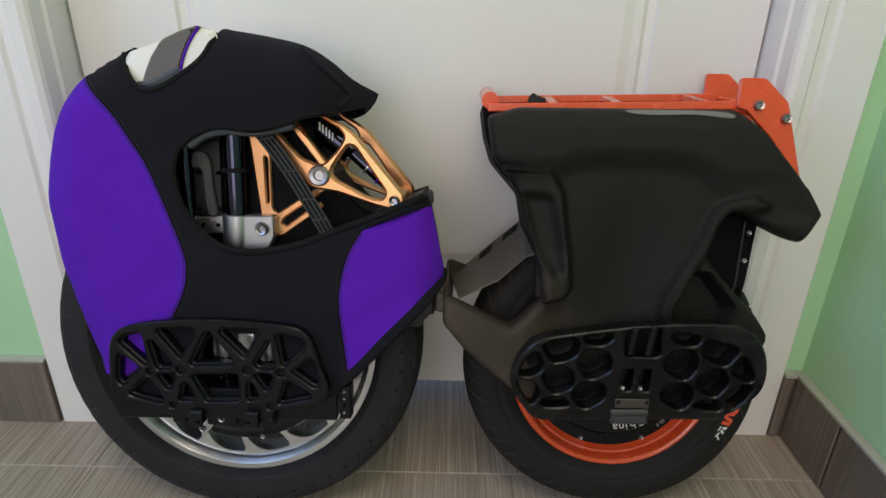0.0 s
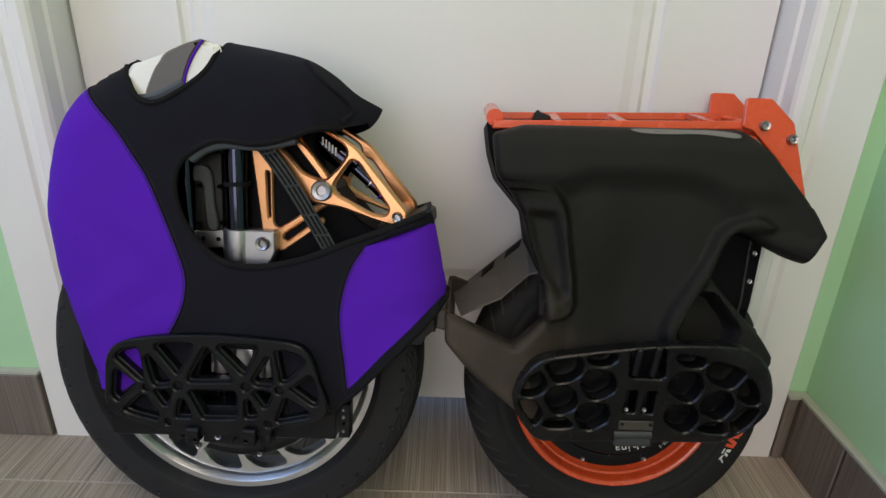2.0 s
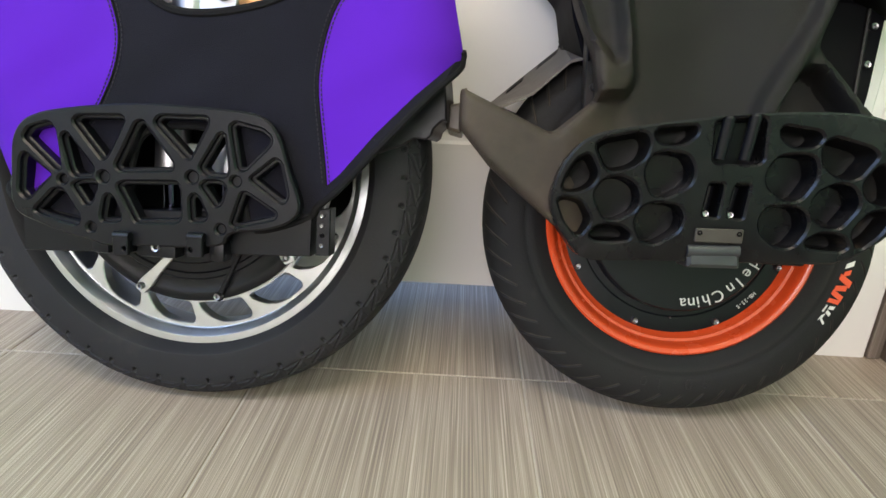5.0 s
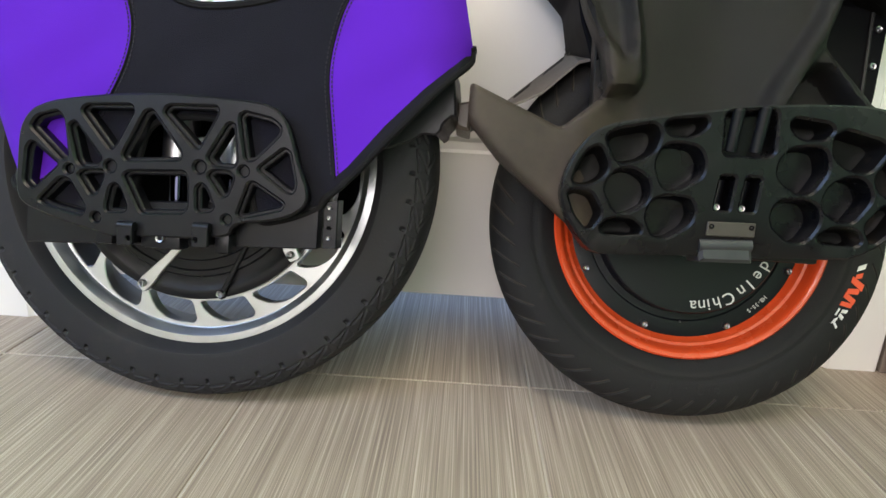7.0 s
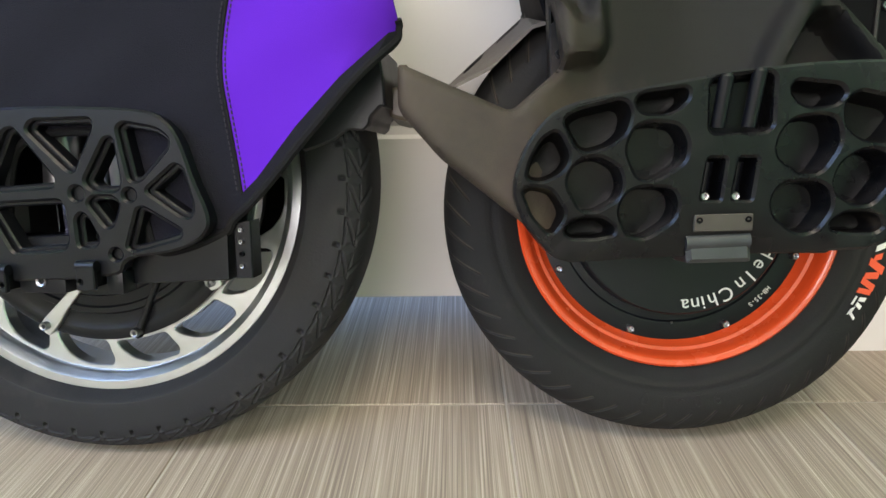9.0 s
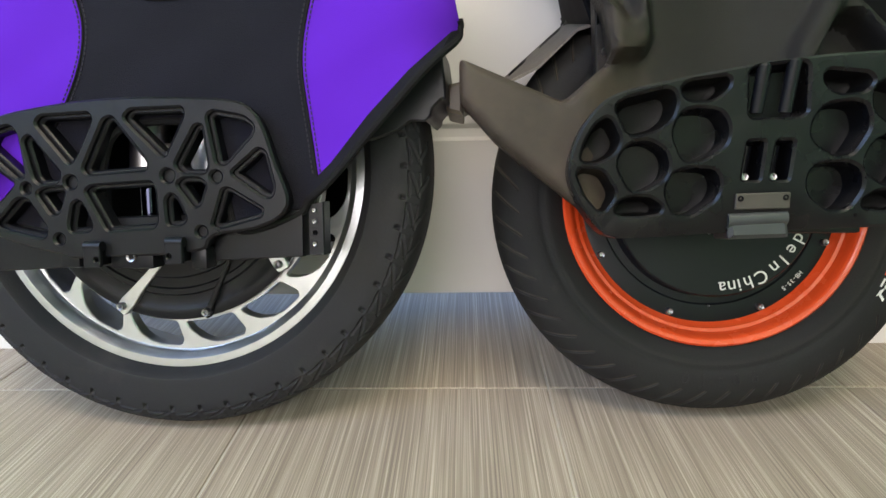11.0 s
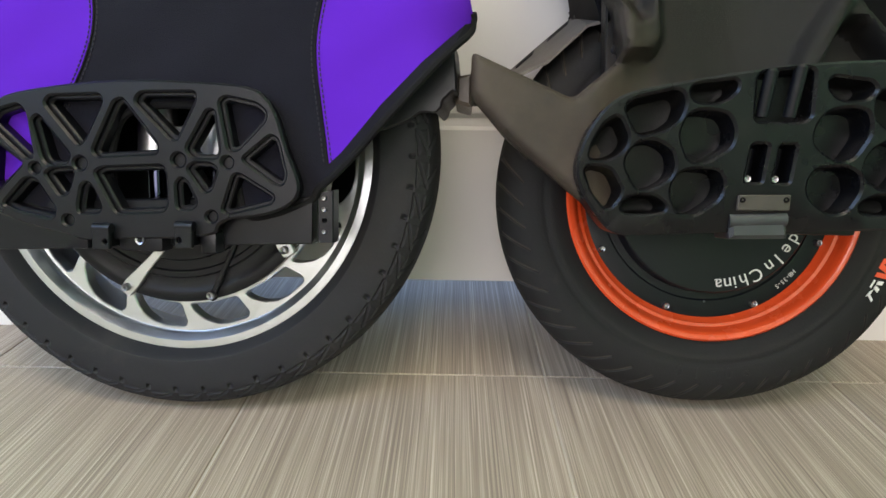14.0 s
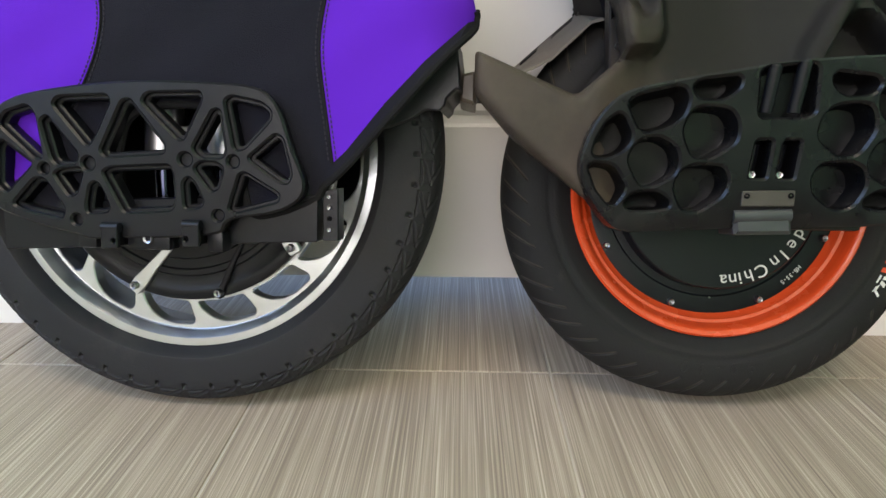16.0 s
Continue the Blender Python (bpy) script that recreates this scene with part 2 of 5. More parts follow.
def tube_bm(points, r, n=12, flat=1.0, caps=True):
    """A round bar along a line of 3D points."""
    bm = bmesh.new()
    pts = [Vector(p) for p in points]
    rings = []
    side = None
    for i, p in enumerate(pts):
        d = (pts[min(i + 1, len(pts) - 1)] - pts[max(i - 1, 0)]).normalized()
        if side is None:
            side = d.orthogonal().normalized()
        side = (side - d * side.dot(d)).normalized()
        up = d.cross(side)
        rr = r[i] if isinstance(r, (list, tuple)) else r
        rings.append([bm.verts.new(p + side * math.cos(2 * math.pi * k / n) * rr + up * math.sin(2 * math.pi * k / n) * rr * flat) for k in range(n)])
    for a, b in zip(rings, rings[1:]):
        for k in range(n):
            bm.faces.new((a[k], a[(k + 1) % n], b[(k + 1) % n], b[k]))
    if caps:
        bm.faces.new(rings[0])
        bm.faces.new(rings[-1])
    bmesh.ops.recalc_face_normals(bm, faces=bm.faces)
    return bm


def curve_through(pts, steps=6, closed=True):
    """A smooth line through the points."""
    p = np.array(pts, float)
    n = len(p)
    out = []
    for i in range(n if closed else n - 1):
        ids = [(i + k) % n if closed else min(max(i + k, 0), n - 1) for k in (-1, 0, 1, 2)]
        a, b, c, d = p[ids]
        for s in range(steps):
            t = s / steps
            out.append(0.5 * (2 * b + (c - a) * t + (2 * a - 5 * b + 4 * c - d) * t * t + (3 * b - a - 3 * c + d) * t ** 3))
    if not closed:
        out.append(p[-1])
    return np.array(out)


def filleted(pts, r, n=4):
    """A closed line with its corners rounded by r."""
    p = np.array(pts, float)
    out = []
    for i in range(len(p)):
        a, b, c = p[i - 1], p[i], p[(i + 1) % len(p)]
        k = min(r, 0.45 * np.linalg.norm(a - b), 0.45 * np.linalg.norm(c - b))
        s, e = b + (a - b) / np.linalg.norm(a - b) * k, b + (c - b) / np.linalg.norm(c - b) * k
        for j in range(n + 1):
            t = j / n
            out.append((1 - t) ** 2 * s + 2 * t * (1 - t) * b + t * t * e)
    return np.array(out)


def circle(u, v, r, n=20):
    return np.array([(u + r * math.cos(2 * math.pi * i / n), v + r * math.sin(2 * math.pi * i / n)) for i in range(n)])


def inside(pts, poly):
    x, y = pts[:, 0], pts[:, 1]
    res = np.zeros(len(pts), bool)
    a, b = poly, np.roll(poly, -1, 0)
    for (x0, y0), (x1, y1) in zip(a, b):
        if y0 == y1:
            continue
        c = ((y0 > y) != (y1 > y)) & (x < (x1 - x0) * (y - y0) / (y1 - y0) + x0)
        res ^= c
    return res


def distance(pts, line, closed=True):
    a = line if closed else line[:-1]
    b = np.roll(line, -1, 0) if closed else line[1:]
    best = np.full(len(pts), 1e9)
    for p, q in zip(a, b):
        d = q - p
        l = max(float(d @ d), 1e-14)
        t = np.clip(((pts - p) @ d) / l, 0, 1)
        best = np.minimum(best, np.linalg.norm(pts - p - t[:, None] * d, axis=1))
    return best


def step(x):
    x = np.clip(x, 0, 1)
    return x * x * (3 - 2 * x)


def raised(pts, poly, soft):
    """1 inside the outline, 0 outside, with a soft edge."""
    d = distance(pts, poly) * np.where(inside(pts, poly), 1, -1)
    return step(d / soft * 0.5 + 0.5)


from mathutils.geometry import delaunay_2d_cdt


def sheet(outline, holes=(), cell=0.0, lines=()):
    """Triangles that fill an outline with holes; cell: the spacing of inner points; lines: closed lines to keep as edges."""
    pts, edges = [], []
    for loop in (outline, *holes, *lines):
        s = len(pts)
        pts += [tuple(p) for p in loop]
        edges += [(s + i, s + (i + 1) % len(loop)) for i in range(len(loop))]
    if cell:
        lo, hi = outline.min(0), outline.max(0)
        g = np.array([(x + (cell / 2 if j % 2 else 0), y) for j, y in enumerate(np.arange(lo[1], hi[1], cell * 0.87)) for x in np.arange(lo[0], hi[0], cell)])
        keep = inside(g, outline)
        for h in holes:
            keep &= ~inside(g, h)
        for loop in (outline, *holes, *lines):
            keep &= distance(g, loop) > cell * 0.45
        pts += [tuple(p) for p in g[keep]]
    v, e, f, _, _, _ = delaunay_2d_cdt([Vector(p) for p in pts], edges, [], 0, 1e-7)
    v = np.array([tuple(p) for p in v])
    f = np.array([t for t in f if len(t) == 3])
    mid = v[f].mean(1)
    ok = inside(mid, outline)
    for h in holes:
        ok &= ~inside(mid, h)
    return v, f[ok]


def offset(loop, d):
    """The loop moved by d to its inner side."""
    a, b, c = np.roll(loop, 1, 0), loop, np.roll(loop, -1, 0)
    t = c - a
    t /= np.maximum(np.linalg.norm(t, axis=1), 1e-9)[:, None]
    n = np.stack([-t[:, 1], t[:, 0]], 1)
    area2 = (loop[:, 0] * np.roll(loop[:, 1], -1) - np.roll(loop[:, 0], -1) * loop[:, 1]).sum()
    return b + n * d * (1 if area2 > 0 else -1)


def plate(outline, holes, w0, w1, bevel=0.0012, lean=None):
    """Verts and faces of a flat plate between the depths w0 and w1, with bevelled edges. lean: depth added as a function of (u, v)."""
    outline = np.array(outline, float)
    holes = [np.array(h, float) for h in holes]
    tight = [offset(outline, bevel)] + [offset(h, -bevel) for h in holes]
    verts, faces = [], []
    v, f = sheet(tight[0], tight[1:])
    for w, flip in ((w1, False), (w0, True)):
        s = len(verts)
        verts += [(p[0], p[1], w) for p in v]
        faces += [tuple(s + i for i in (t[::-1] if flip else t)) for t in f]
    for loop, small in zip([outline] + holes, tight):
        n = len(loop)
        s = len(verts)
        for line, w in ((small, w1), (loop, w1 - bevel), (loop, w0 + bevel), (small, w0)):
            verts += [(p[0], p[1], w) for p in line]
        for k in range(3):
            for i in range(n):
                j = (i + 1) % n
                faces.append((s + k * n + i, s + k * n + j, s + k * n + n + j, s + k * n + n + i))
    if lean:
        verts = [(u, x, w + lean(u, x)) for u, x, w in verts]
    return [at(*p) for p in verts], faces


def turned(profile, n=96, start=0.0, sweep=2 * math.pi):
    """A line of (radius, w) turned round the w axis."""
    verts, faces = [], []
    m = len(profile)
    for i in range(n):
        a = start + sweep * i / n
        verts += [at(r * math.cos(a), r * math.sin(a), w) for r, w in profile]
    for i in range(n):
        j = (i + 1) % n
        for k in range(m - 1):
            faces.append((i * m + k, j * m + k, j * m + k + 1, i * m + k + 1))
    return verts, faces


def screw_bm(u, v, w, r, depth=0.004):
    """A socket screw whose head faces the viewer's side."""
    bm = bmesh.new()
    prof = [(0.0001, w - depth * 0.1), (r * 0.45, w - depth * 0.1), (r * 0.5, w + depth * 0.8), (r * 0.85, w + depth), (r, w + depth * 0.6), (r, w - depth)]
    n = 14
    rings = []
    for i in range(n):
        a = 2 * math.pi * i / n
        rings.append([bm.verts.new(at(u + q * math.cos(a), v + q * math.sin(a), d)) for q, d in prof])
    for i in range(n):
        for k in range(len(prof) - 1):
            bm.faces.new((rings[i][k], rings[(i + 1) % n][k], rings[(i + 1) % n][k + 1], rings[i][k + 1]))
    bmesh.ops.remove_doubles(bm, verts=bm.verts, dist=1e-5)
    bmesh.ops.recalc_face_normals(bm, faces=bm.faces)
    return bm


def lettering(parent, name, text, u, v, w, turn, size, material, thick=0.0003):
    c = bpy.data.curves.new(name, "FONT")
    c.body, c.size, c.extrude, c.align_x, c.align_y = text, size, thick, "CENTER", "CENTER"
    tmp = new("temporary_text", c)
    bpy.context.view_layer.update()
    me = bpy.data.meshes.new_from_object(tmp)
    bpy.data.objects.remove(tmp)
    me.transform(Matrix.Translation(at(u, v, w)) @ Matrix.Rotation(-radians(turn), 4, "Y") @ Matrix.Rotation(radians(90), 4, "X"))
    me.materials.clear()
    me.materials.append(material)
    ob = new(name, me)
    ob.parent = parent
    return ob


# ---- the setting ----
DOOR_Y, WALL_Y, CASING_Y, RIGHT_X, LEFT_X, BACK_Y, TOP = 0.938, 0.868, 0.855, 0.566, -1.6, -1.9, 2.4
OPEN_L, OPEN_R, OUT_L, OUT_R = -0.525, 0.425, -0.632, 0.532


def structure(name, bm, material, label, smooth_faces=False):
    me = bpy.data.meshes.new(name)
    bm.to_mesh(me)
    bm.free()
    me.materials.append(material)
    return tagged(new(name, me), label, name.split("_")[0], kind="structure")


structure("wall_north_left", box_bm((LEFT_X, WALL_Y, 0), (OPEN_L - 0.02, WALL_Y + 0.11, TOP)), GREEN, "pale green painted wall beside the door")
structure("wall_north_right", box_bm((OPEN_R + 0.02, WALL_Y, 0), (RIGHT_X + 0.1, WALL_Y + 0.11, TOP)), GREEN, "pale green painted wall beside the door")
structure("wall_north_over", box_bm((OPEN_L - 0.02, WALL_Y, 2.06), (OPEN_R + 0.02, WALL_Y + 0.11, TOP)), GREEN, "pale green painted wall over the door")
structure("wall_east", box_bm((RIGHT_X, BACK_Y, 0), (RIGHT_X + 0.1, WALL_Y, TOP)), GREEN, "pale green painted side wall")
# unseen walls, set white to cut green bounce; the south window is assumed
structure("wall_south_low", box_bm((LEFT_X, BACK_Y - 0.1, 0), (RIGHT_X + 0.1, BACK_Y, 0.6)), CEIL, "white painted wall under the window")
structure("wall_south_high", box_bm((LEFT_X, BACK_Y - 0.1, 1.9), (RIGHT_X + 0.1, BACK_Y, TOP)), CEIL, "white painted wall over the window")
structure("wall_south_left", box_bm((LEFT_X, BACK_Y - 0.1, 0.6), (-1.2, BACK_Y, 1.9)), CEIL, "white painted wall beside the window")
structure("wall_south_right", box_bm((0.1, BACK_Y - 0.1, 0.6), (RIGHT_X + 0.1, BACK_Y, 1.9)), CEIL, "white painted wall beside the window")
structure("wall_west_low", box_bm((LEFT_X - 0.1, BACK_Y - 0.1, 0), (LEFT_X, WALL_Y + 0.11, 0.85)), CEIL, "white wall under the window")
structure("wall_west_high", box_bm((LEFT_X - 0.1, BACK_Y - 0.1, 2.05), (LEFT_X, WALL_Y + 0.11, TOP)), CEIL, "white wall over the window")
structure("wall_west_near", box_bm((LEFT_X - 0.1, BACK_Y - 0.1, 0.85), (LEFT_X, -0.75, 2.05)), CEIL, "white wall beside the window")
structure("wall_west_far", box_bm((LEFT_X - 0.1, 0.35, 0.85), (LEFT_X, WALL_Y + 0.11, 2.05)), CEIL, "white wall beside the window")
structure("ceiling", box_bm((LEFT_X - 0.1, BACK_Y - 0.1, TOP), (RIGHT_X + 0.1, WALL_Y + 0.11, TOP + 0.1)), CEIL, "white painted ceiling")

# no ceiling lamp is in view; this one is added for warm top light
lamp = tagged(new("unseen_ceiling_light"), "unseen flat square warm white ceiling light", "ceiling light")
lamp.location = (0.05, -0.35, TOP)
part("frame", box_bm((-0.48, -0.48, -0.035), (0.48, 0.48, 0), 0.006), WHITE, lamp)
part("diffuser", box_bm((-0.45, -0.45, -0.045), (0.45, 0.45, -0.034), 0.004), GLOW, lamp)

# casing and jamb of the doorway
for side, x_out, x_in in (("left", OUT_L, OPEN_L), ("right", OUT_R, OPEN_R)):
    k = 1 if x_in > x_out else -1
    prof = [(x_out, WALL_Y - 0.0), (x_out, CASING_Y + 0.003), (x_out + k * 0.003, CASING_Y), (x_out + k * 0.062, CASING_Y), (x_out + k * 0.067, CASING_Y + 0.004),
            (x_out + k * 0.078, CASING_Y + 0.004), (x_out + k * 0.084, CASING_Y - 0.003), (x_in - k * 0.010, CASING_Y - 0.003), (x_in - k * 0.003, CASING_Y + 0.001),
            (x_in, CASING_Y + 0.006), (x_in, CASING_Y + 0.030), (x_in + k * 0.004, CASING_Y + 0.033), (x_in + k * 0.004, CASING_Y + 0.05), (x_in, CASING_Y + 0.053),
            (x_in, WALL_Y + 0.125), (x_in - k * 0.02, WALL_Y + 0.125), (x_in - k * 0.02, WALL_Y - 0.0)]
    bm = bmesh.new()
    low = [bm.verts.new((x, y, 0)) for x, y in prof]
    high = [bm.verts.new((x, y, 2.06)) for x, y in prof]
    n = len(prof)
    for i in range(n):
        bm.faces.new((low[i], low[(i + 1) % n], high[(i + 1) % n], high[i]))
    bm.faces.new(low)
    bm.faces.new(high)
    bmesh.ops.recalc_face_normals(bm, faces=bm.faces)
    structure("trim_" + side, bm, WHITE, "white painted door casing and jamb")
structure("trim_top", box_bm((OUT_L, CASING_Y, 2.06), (OUT_R, WALL_Y - 0.001, 2.15), 0.003), WHITE, "white painted head casing of the door")

# the door: stiles, rails and recessed panels pressed into one leaf
DL, DR, D0, D1 = OPEN_L + 0.004, OPEN_R - 0.004, 0.036, 2.05
door = tagged(new("door_1"), "closed white painted panel door with a gap under it", "door", kind="structure")
door.location = (0, DOOR_Y, 0)


def door_leaf():
    bm = bmesh.new()
    us = [DL, -0.378, 0.275, DR]
    zs = [D0, 0.236, 0.80, 0.95, 1.9, D1]

    def quad(a, b, c, d):
        bm.faces.new([bm.verts.new(p) for p in (a, b, c, d)])
    for i in range(3):
        for j in range(5):
            x0, x1, z0, z1 = us[i], us[i + 1], zs[j], zs[j + 1]
            if i == 1 and j in (1, 3):
                rings = []
                for inset, dep in ((0, 0), (0.004, 0.005), (0.014, 0.007), (0.020, 0.003), (0.032, 0.0035), (0.046, 0.0005)):
                    rings.append([(x0 + inset, dep, z0 + inset), (x1 - inset, dep, z0 + inset), (x1 - inset, dep, z1 - inset), (x0 + inset, dep, z1 - inset)])
                for a, b in zip(rings, rings[1:]):
                    for k in range(4):
                        quad(a[k], a[(k + 1) % 4], b[(k + 1) % 4], b[k])
                quad(*rings[-1])
            else:
                quad((x0, 0, z0), (x1, 0, z0), (x1, 0, z1), (x0, 0, z1))
    c = [(DL, 0, D0), (DR, 0, D0), (DR, 0, D1), (DL, 0, D1)]
    b = [(x, 0.036, z) for x, y, z in c]
    for k in range(4):
        quad(c[k], c[(k + 1) % 4], b[(k + 1) % 4], b[k])
    quad(*b)
    bmesh.ops.remove_doubles(bm, verts=bm.verts, dist=1e-5)
    bmesh.ops.recalc_face_normals(bm, faces=bm.faces)
    return bm


part("door_leaf", door_leaf(), WHITE, door, smooth_faces=False)

# floor: a bed of grout with tiles on it
floor = tagged(new("floor"), "taupe streaked porcelain tiles with light grout", "floor", kind="structure")
part("grout_bed", box_bm((LEFT_X - 0.1, BACK_Y - 0.1, -0.05), (RIGHT_X + 0.6, 3.2, -0.0012)), GROUT, floor, smooth_faces=False)
TW, TL, JOINT_X, JOINT_Y, GAP = 0.3035, 0.61, 0.08, 0.757, 0.0024


def tile_mesh(name, sx, sy, h, material):
    bm = box_bm((GAP / 2, GAP / 2, -0.008), (sx - GAP / 2, sy - GAP / 2, h))
    top = [e for e in bm.edges if all(p.co.z > h - 1e-5 for p in e.verts)]
    bmesh.ops.bevel(bm, geom=top, offset=0.0008, segments=1, affect="EDGES")
    me = bpy.data.meshes.new(name)
    bm.to_mesh(me)
    bm.free()
    me.materials.append(material)
    return me


def skirting(name, label):
    return tagged(new(name), label, "baseboard", kind="structure")


def skirt_piece(parent, lo, hi, material):
    part("tile", box_bm(lo, hi, 0.0012, 1), material, parent, smooth_faces=False)


sk = skirting("baseboard_north", "dark taupe tile baseboard along the green wall")
x = OUT_L - 0.001
while x > LEFT_X + 0.02:
    x0 = max(x - 0.605, LEFT_X)
    skirt_piece(sk, (x0, CASING_Y - 0.003, 0.0005), (x - 0.002, WALL_Y - 0.001, 0.116), SKIRT_X)
    x -= 0.607
part("cap", box_bm((LEFT_X, CASING_Y - 0.001, 0.1165), (OUT_L - 0.003, WALL_Y - 0.0005, 0.1205)), CAP, sk)
skirt_piece(sk, (OUT_R + 0.001, CASING_Y - 0.003, 0.0005), (RIGHT_X - 0.017, WALL_Y - 0.001, 0.116), SKIRT_X)
part("cap", box_bm((OUT_R + 0.001, CASING_Y - 0.004, 0.1165), (RIGHT_X - 0.0155, WALL_Y - 0.0005, 0.1215)), CAP, sk)
# side wall run in the darker copy, shade held in its colour
sk = skirting("baseboard_east", "taupe tile baseboard, shade in its darker brown, with a pale grout cap")
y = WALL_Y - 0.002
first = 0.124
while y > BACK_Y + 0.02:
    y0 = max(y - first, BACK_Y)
    skirt_piece(sk, (RIGHT_X - 0.015, y0, 0.0005), (RIGHT_X - 0.001, y - 0.002, 0.116), SKIRT_Y_SHADED)
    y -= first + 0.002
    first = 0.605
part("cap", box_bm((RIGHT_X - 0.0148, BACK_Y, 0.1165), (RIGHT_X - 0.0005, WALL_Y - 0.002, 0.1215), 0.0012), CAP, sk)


# ---- wheels ----
def tyre(parent, R, half, bead, bead_w, pattern, material, label, dust=None, n=900, shear=None, square=(0.85, 0.9)):
    """A tyre whose crown is cut by the pattern(angle, share across) in metres of depth."""
    prof = []
    fine = np.arange(0.13, 0.64, 0.0105)
    half_line = np.concatenate([[0.0, 0.045, 0.09], fine, [0.66, 0.69, 0.73, 0.745, 0.76, 0.775, 0.8, 0.85, 0.9, 0.95, 1.0]])
    for s in np.concatenate([-half_line[:0:-1], half_line]):
        a = s * radians(128)
        prof.append((math.cos(a), math.sin(a), s))
    rc = R - half * 0.98
    verts, faces = [], []
    for i in range(n):
        t = 2 * math.pi * i / n
        for c, q, s in prof:
            w = half * math.copysign(abs(q) ** square[1], q)
            if c > 0:
                r = rc + (R - rc) * c ** square[0]
            else:
                r = rc + (rc - bead) * c / abs(math.cos(radians(128)))
            if abs(s) > 0.8:
                w = math.copysign(half + (bead_w - half) * (abs(s) - 0.8) / 0.2, q)
            d = pattern(t, s)
            r -= d * max(c, 0.0)
            w -= d * q
            q = t + (shear(s) if shear else 0.0)
            verts.append(at(r * math.cos(q), r * math.sin(q), w))
    m = len(prof)
    for i in range(n):
        j = (i + 1) % n
        for k in range(m - 1):
            faces.append((i * m + k, j * m + k, j * m + k + 1, i * m + k + 1))
    ob = link("tyre", verts, faces, material, parent, label, True)
    if dust:
        ob.data.materials.append(dust)
        for i in range(n):
            for k in range(m - 1):
                s = (prof[k][2] + prof[k + 1][2]) / 2
                if 0.12 < abs(s) < 0.57 and pattern(2 * math.pi * (i + 0.5) / n, s) > 0.0012:
                    ob.data.polygons[i * (m - 1) + k].material_index = 1
    return ob


def cut(x, width):
    """1 at the middle of a groove, 0 past its width."""
    return max(0.0, 1 - (abs(x) / width) ** 2)


def street_tread(t, s):
    """Lugs outlined by a groove that swings to and fro on the shoulder, and a small notch beside each of them."""
    a = abs(s)
    f = (t * 52 / (2 * math.pi)) % 1
    if a > 0.64:
        return 0.0
    d = -0.0006 if 0.615 < a < 0.635 else 0.0
    if 0.08 < f < 0.86:
        d = max(d, 0.0017 * cut(a - 0.50 - 0.02 * f, 0.020))
        d = max(d, 0.0017 * cut(a - 0.335 - 0.02 * f, 0.020))
    along = (f - 0.86) % 1 if f > 0.5 else f + 0.14
    slant = 0.36 + 0.15 * (0.86 - f) / 0.72
    if 0.10 < f < 0.9:
        d = max(d, 0.0019 * cut(a - (0.87 - slant), 0.026))
    if along < 0.28 and 0.33 < a < 0.52:
        d = max(d, 0.0008 * cut(a - 0.43, 0.09))
    if 0.14 < a < 0.34:
        d = max(d, 0.0016 * cut(((f + 2.2 * (a - 0.24)) % 1) - 0.5, 0.11))
    return max(d, 0.0034 * cut(a - 0.572, 0.036) * cut(f - 0.04, 0.10))


def slash_shear(s):
    """How far the slashes swing round the wheel on their way to the shoulder."""
    x = min(abs(s), 0.6)
    return 2 * math.pi / 52 * (2.6 * x * x + 0.5 * x)


def slash_tread(t, s):
    """Slashes from the crown out to the shoulder, and a step at the sidewall."""
    x = abs(s)
    f = (t * 52 / (2 * math.pi)) % 1
    d = 0.0030 * cut(f - 0.5, 0.11) * (1 if 0.05 < x < 0.57 else 0)
    if x < 0.585:
        d -= 0.0012
    return max(d, 0.0010 * cut(x - 0.76, 0.03))


# ---- the purple and black wheel ----
left = tagged(new("electric_unicycle"), "suspension electric unicycle in a purple and black neoprene cover", "electric unicycle")
left.matrix_world = pose(-0.2764, 0.7662, 0.2350, -12, 0, -4) @ Matrix.Scale(0.9791, 4)

lwheel = new("wheel")
lwheel.parent = left
lwheel["label"] = "large wheel with a polished silver rim"
tyre(lwheel, 0.2480, 0.0435, 0.186, 0.024, street_tread, RUBBER, "black street tyre with a zigzag tread", None, 1248, None, (0.52, 0.62))
v, f = turned([(0.1885, 0.021), (0.1905, 0.024), (0.1905, 0.0293), (0.1893, 0.0306), (0.1822, 0.0306), (0.1806, 0.0292), (0.1770, 0.0250), (0.1755, 0.0235), (0.1748, 0.0195), (0.1740, 0.012),
               (0.1735, -0.012), (0.1745, -0.0235), (0.1885, -0.031), (0.1905, -0.024), (0.186, -0.02), (0.18, 0.0), (0.1885, 0.021)], 120)
link("rim", v, f, ALU, lwheel, "polished aluminium rim", True)


def window(a):
    pts = []
    for r, d in ((0.1478, -10.6), (0.1555, -8.7), (0.1640, -5.2), (0.1695, -1.0), (0.1712, 3.0), (0.1708, 9.9), (0.1660, 10.8), (0.1478, 8.6), (0.1478, -1.0)):
        t = radians(a + d)
        pts.append((r * math.cos(t), r * math.sin(t)))
    return filleted(pts, 0.0035, 3)


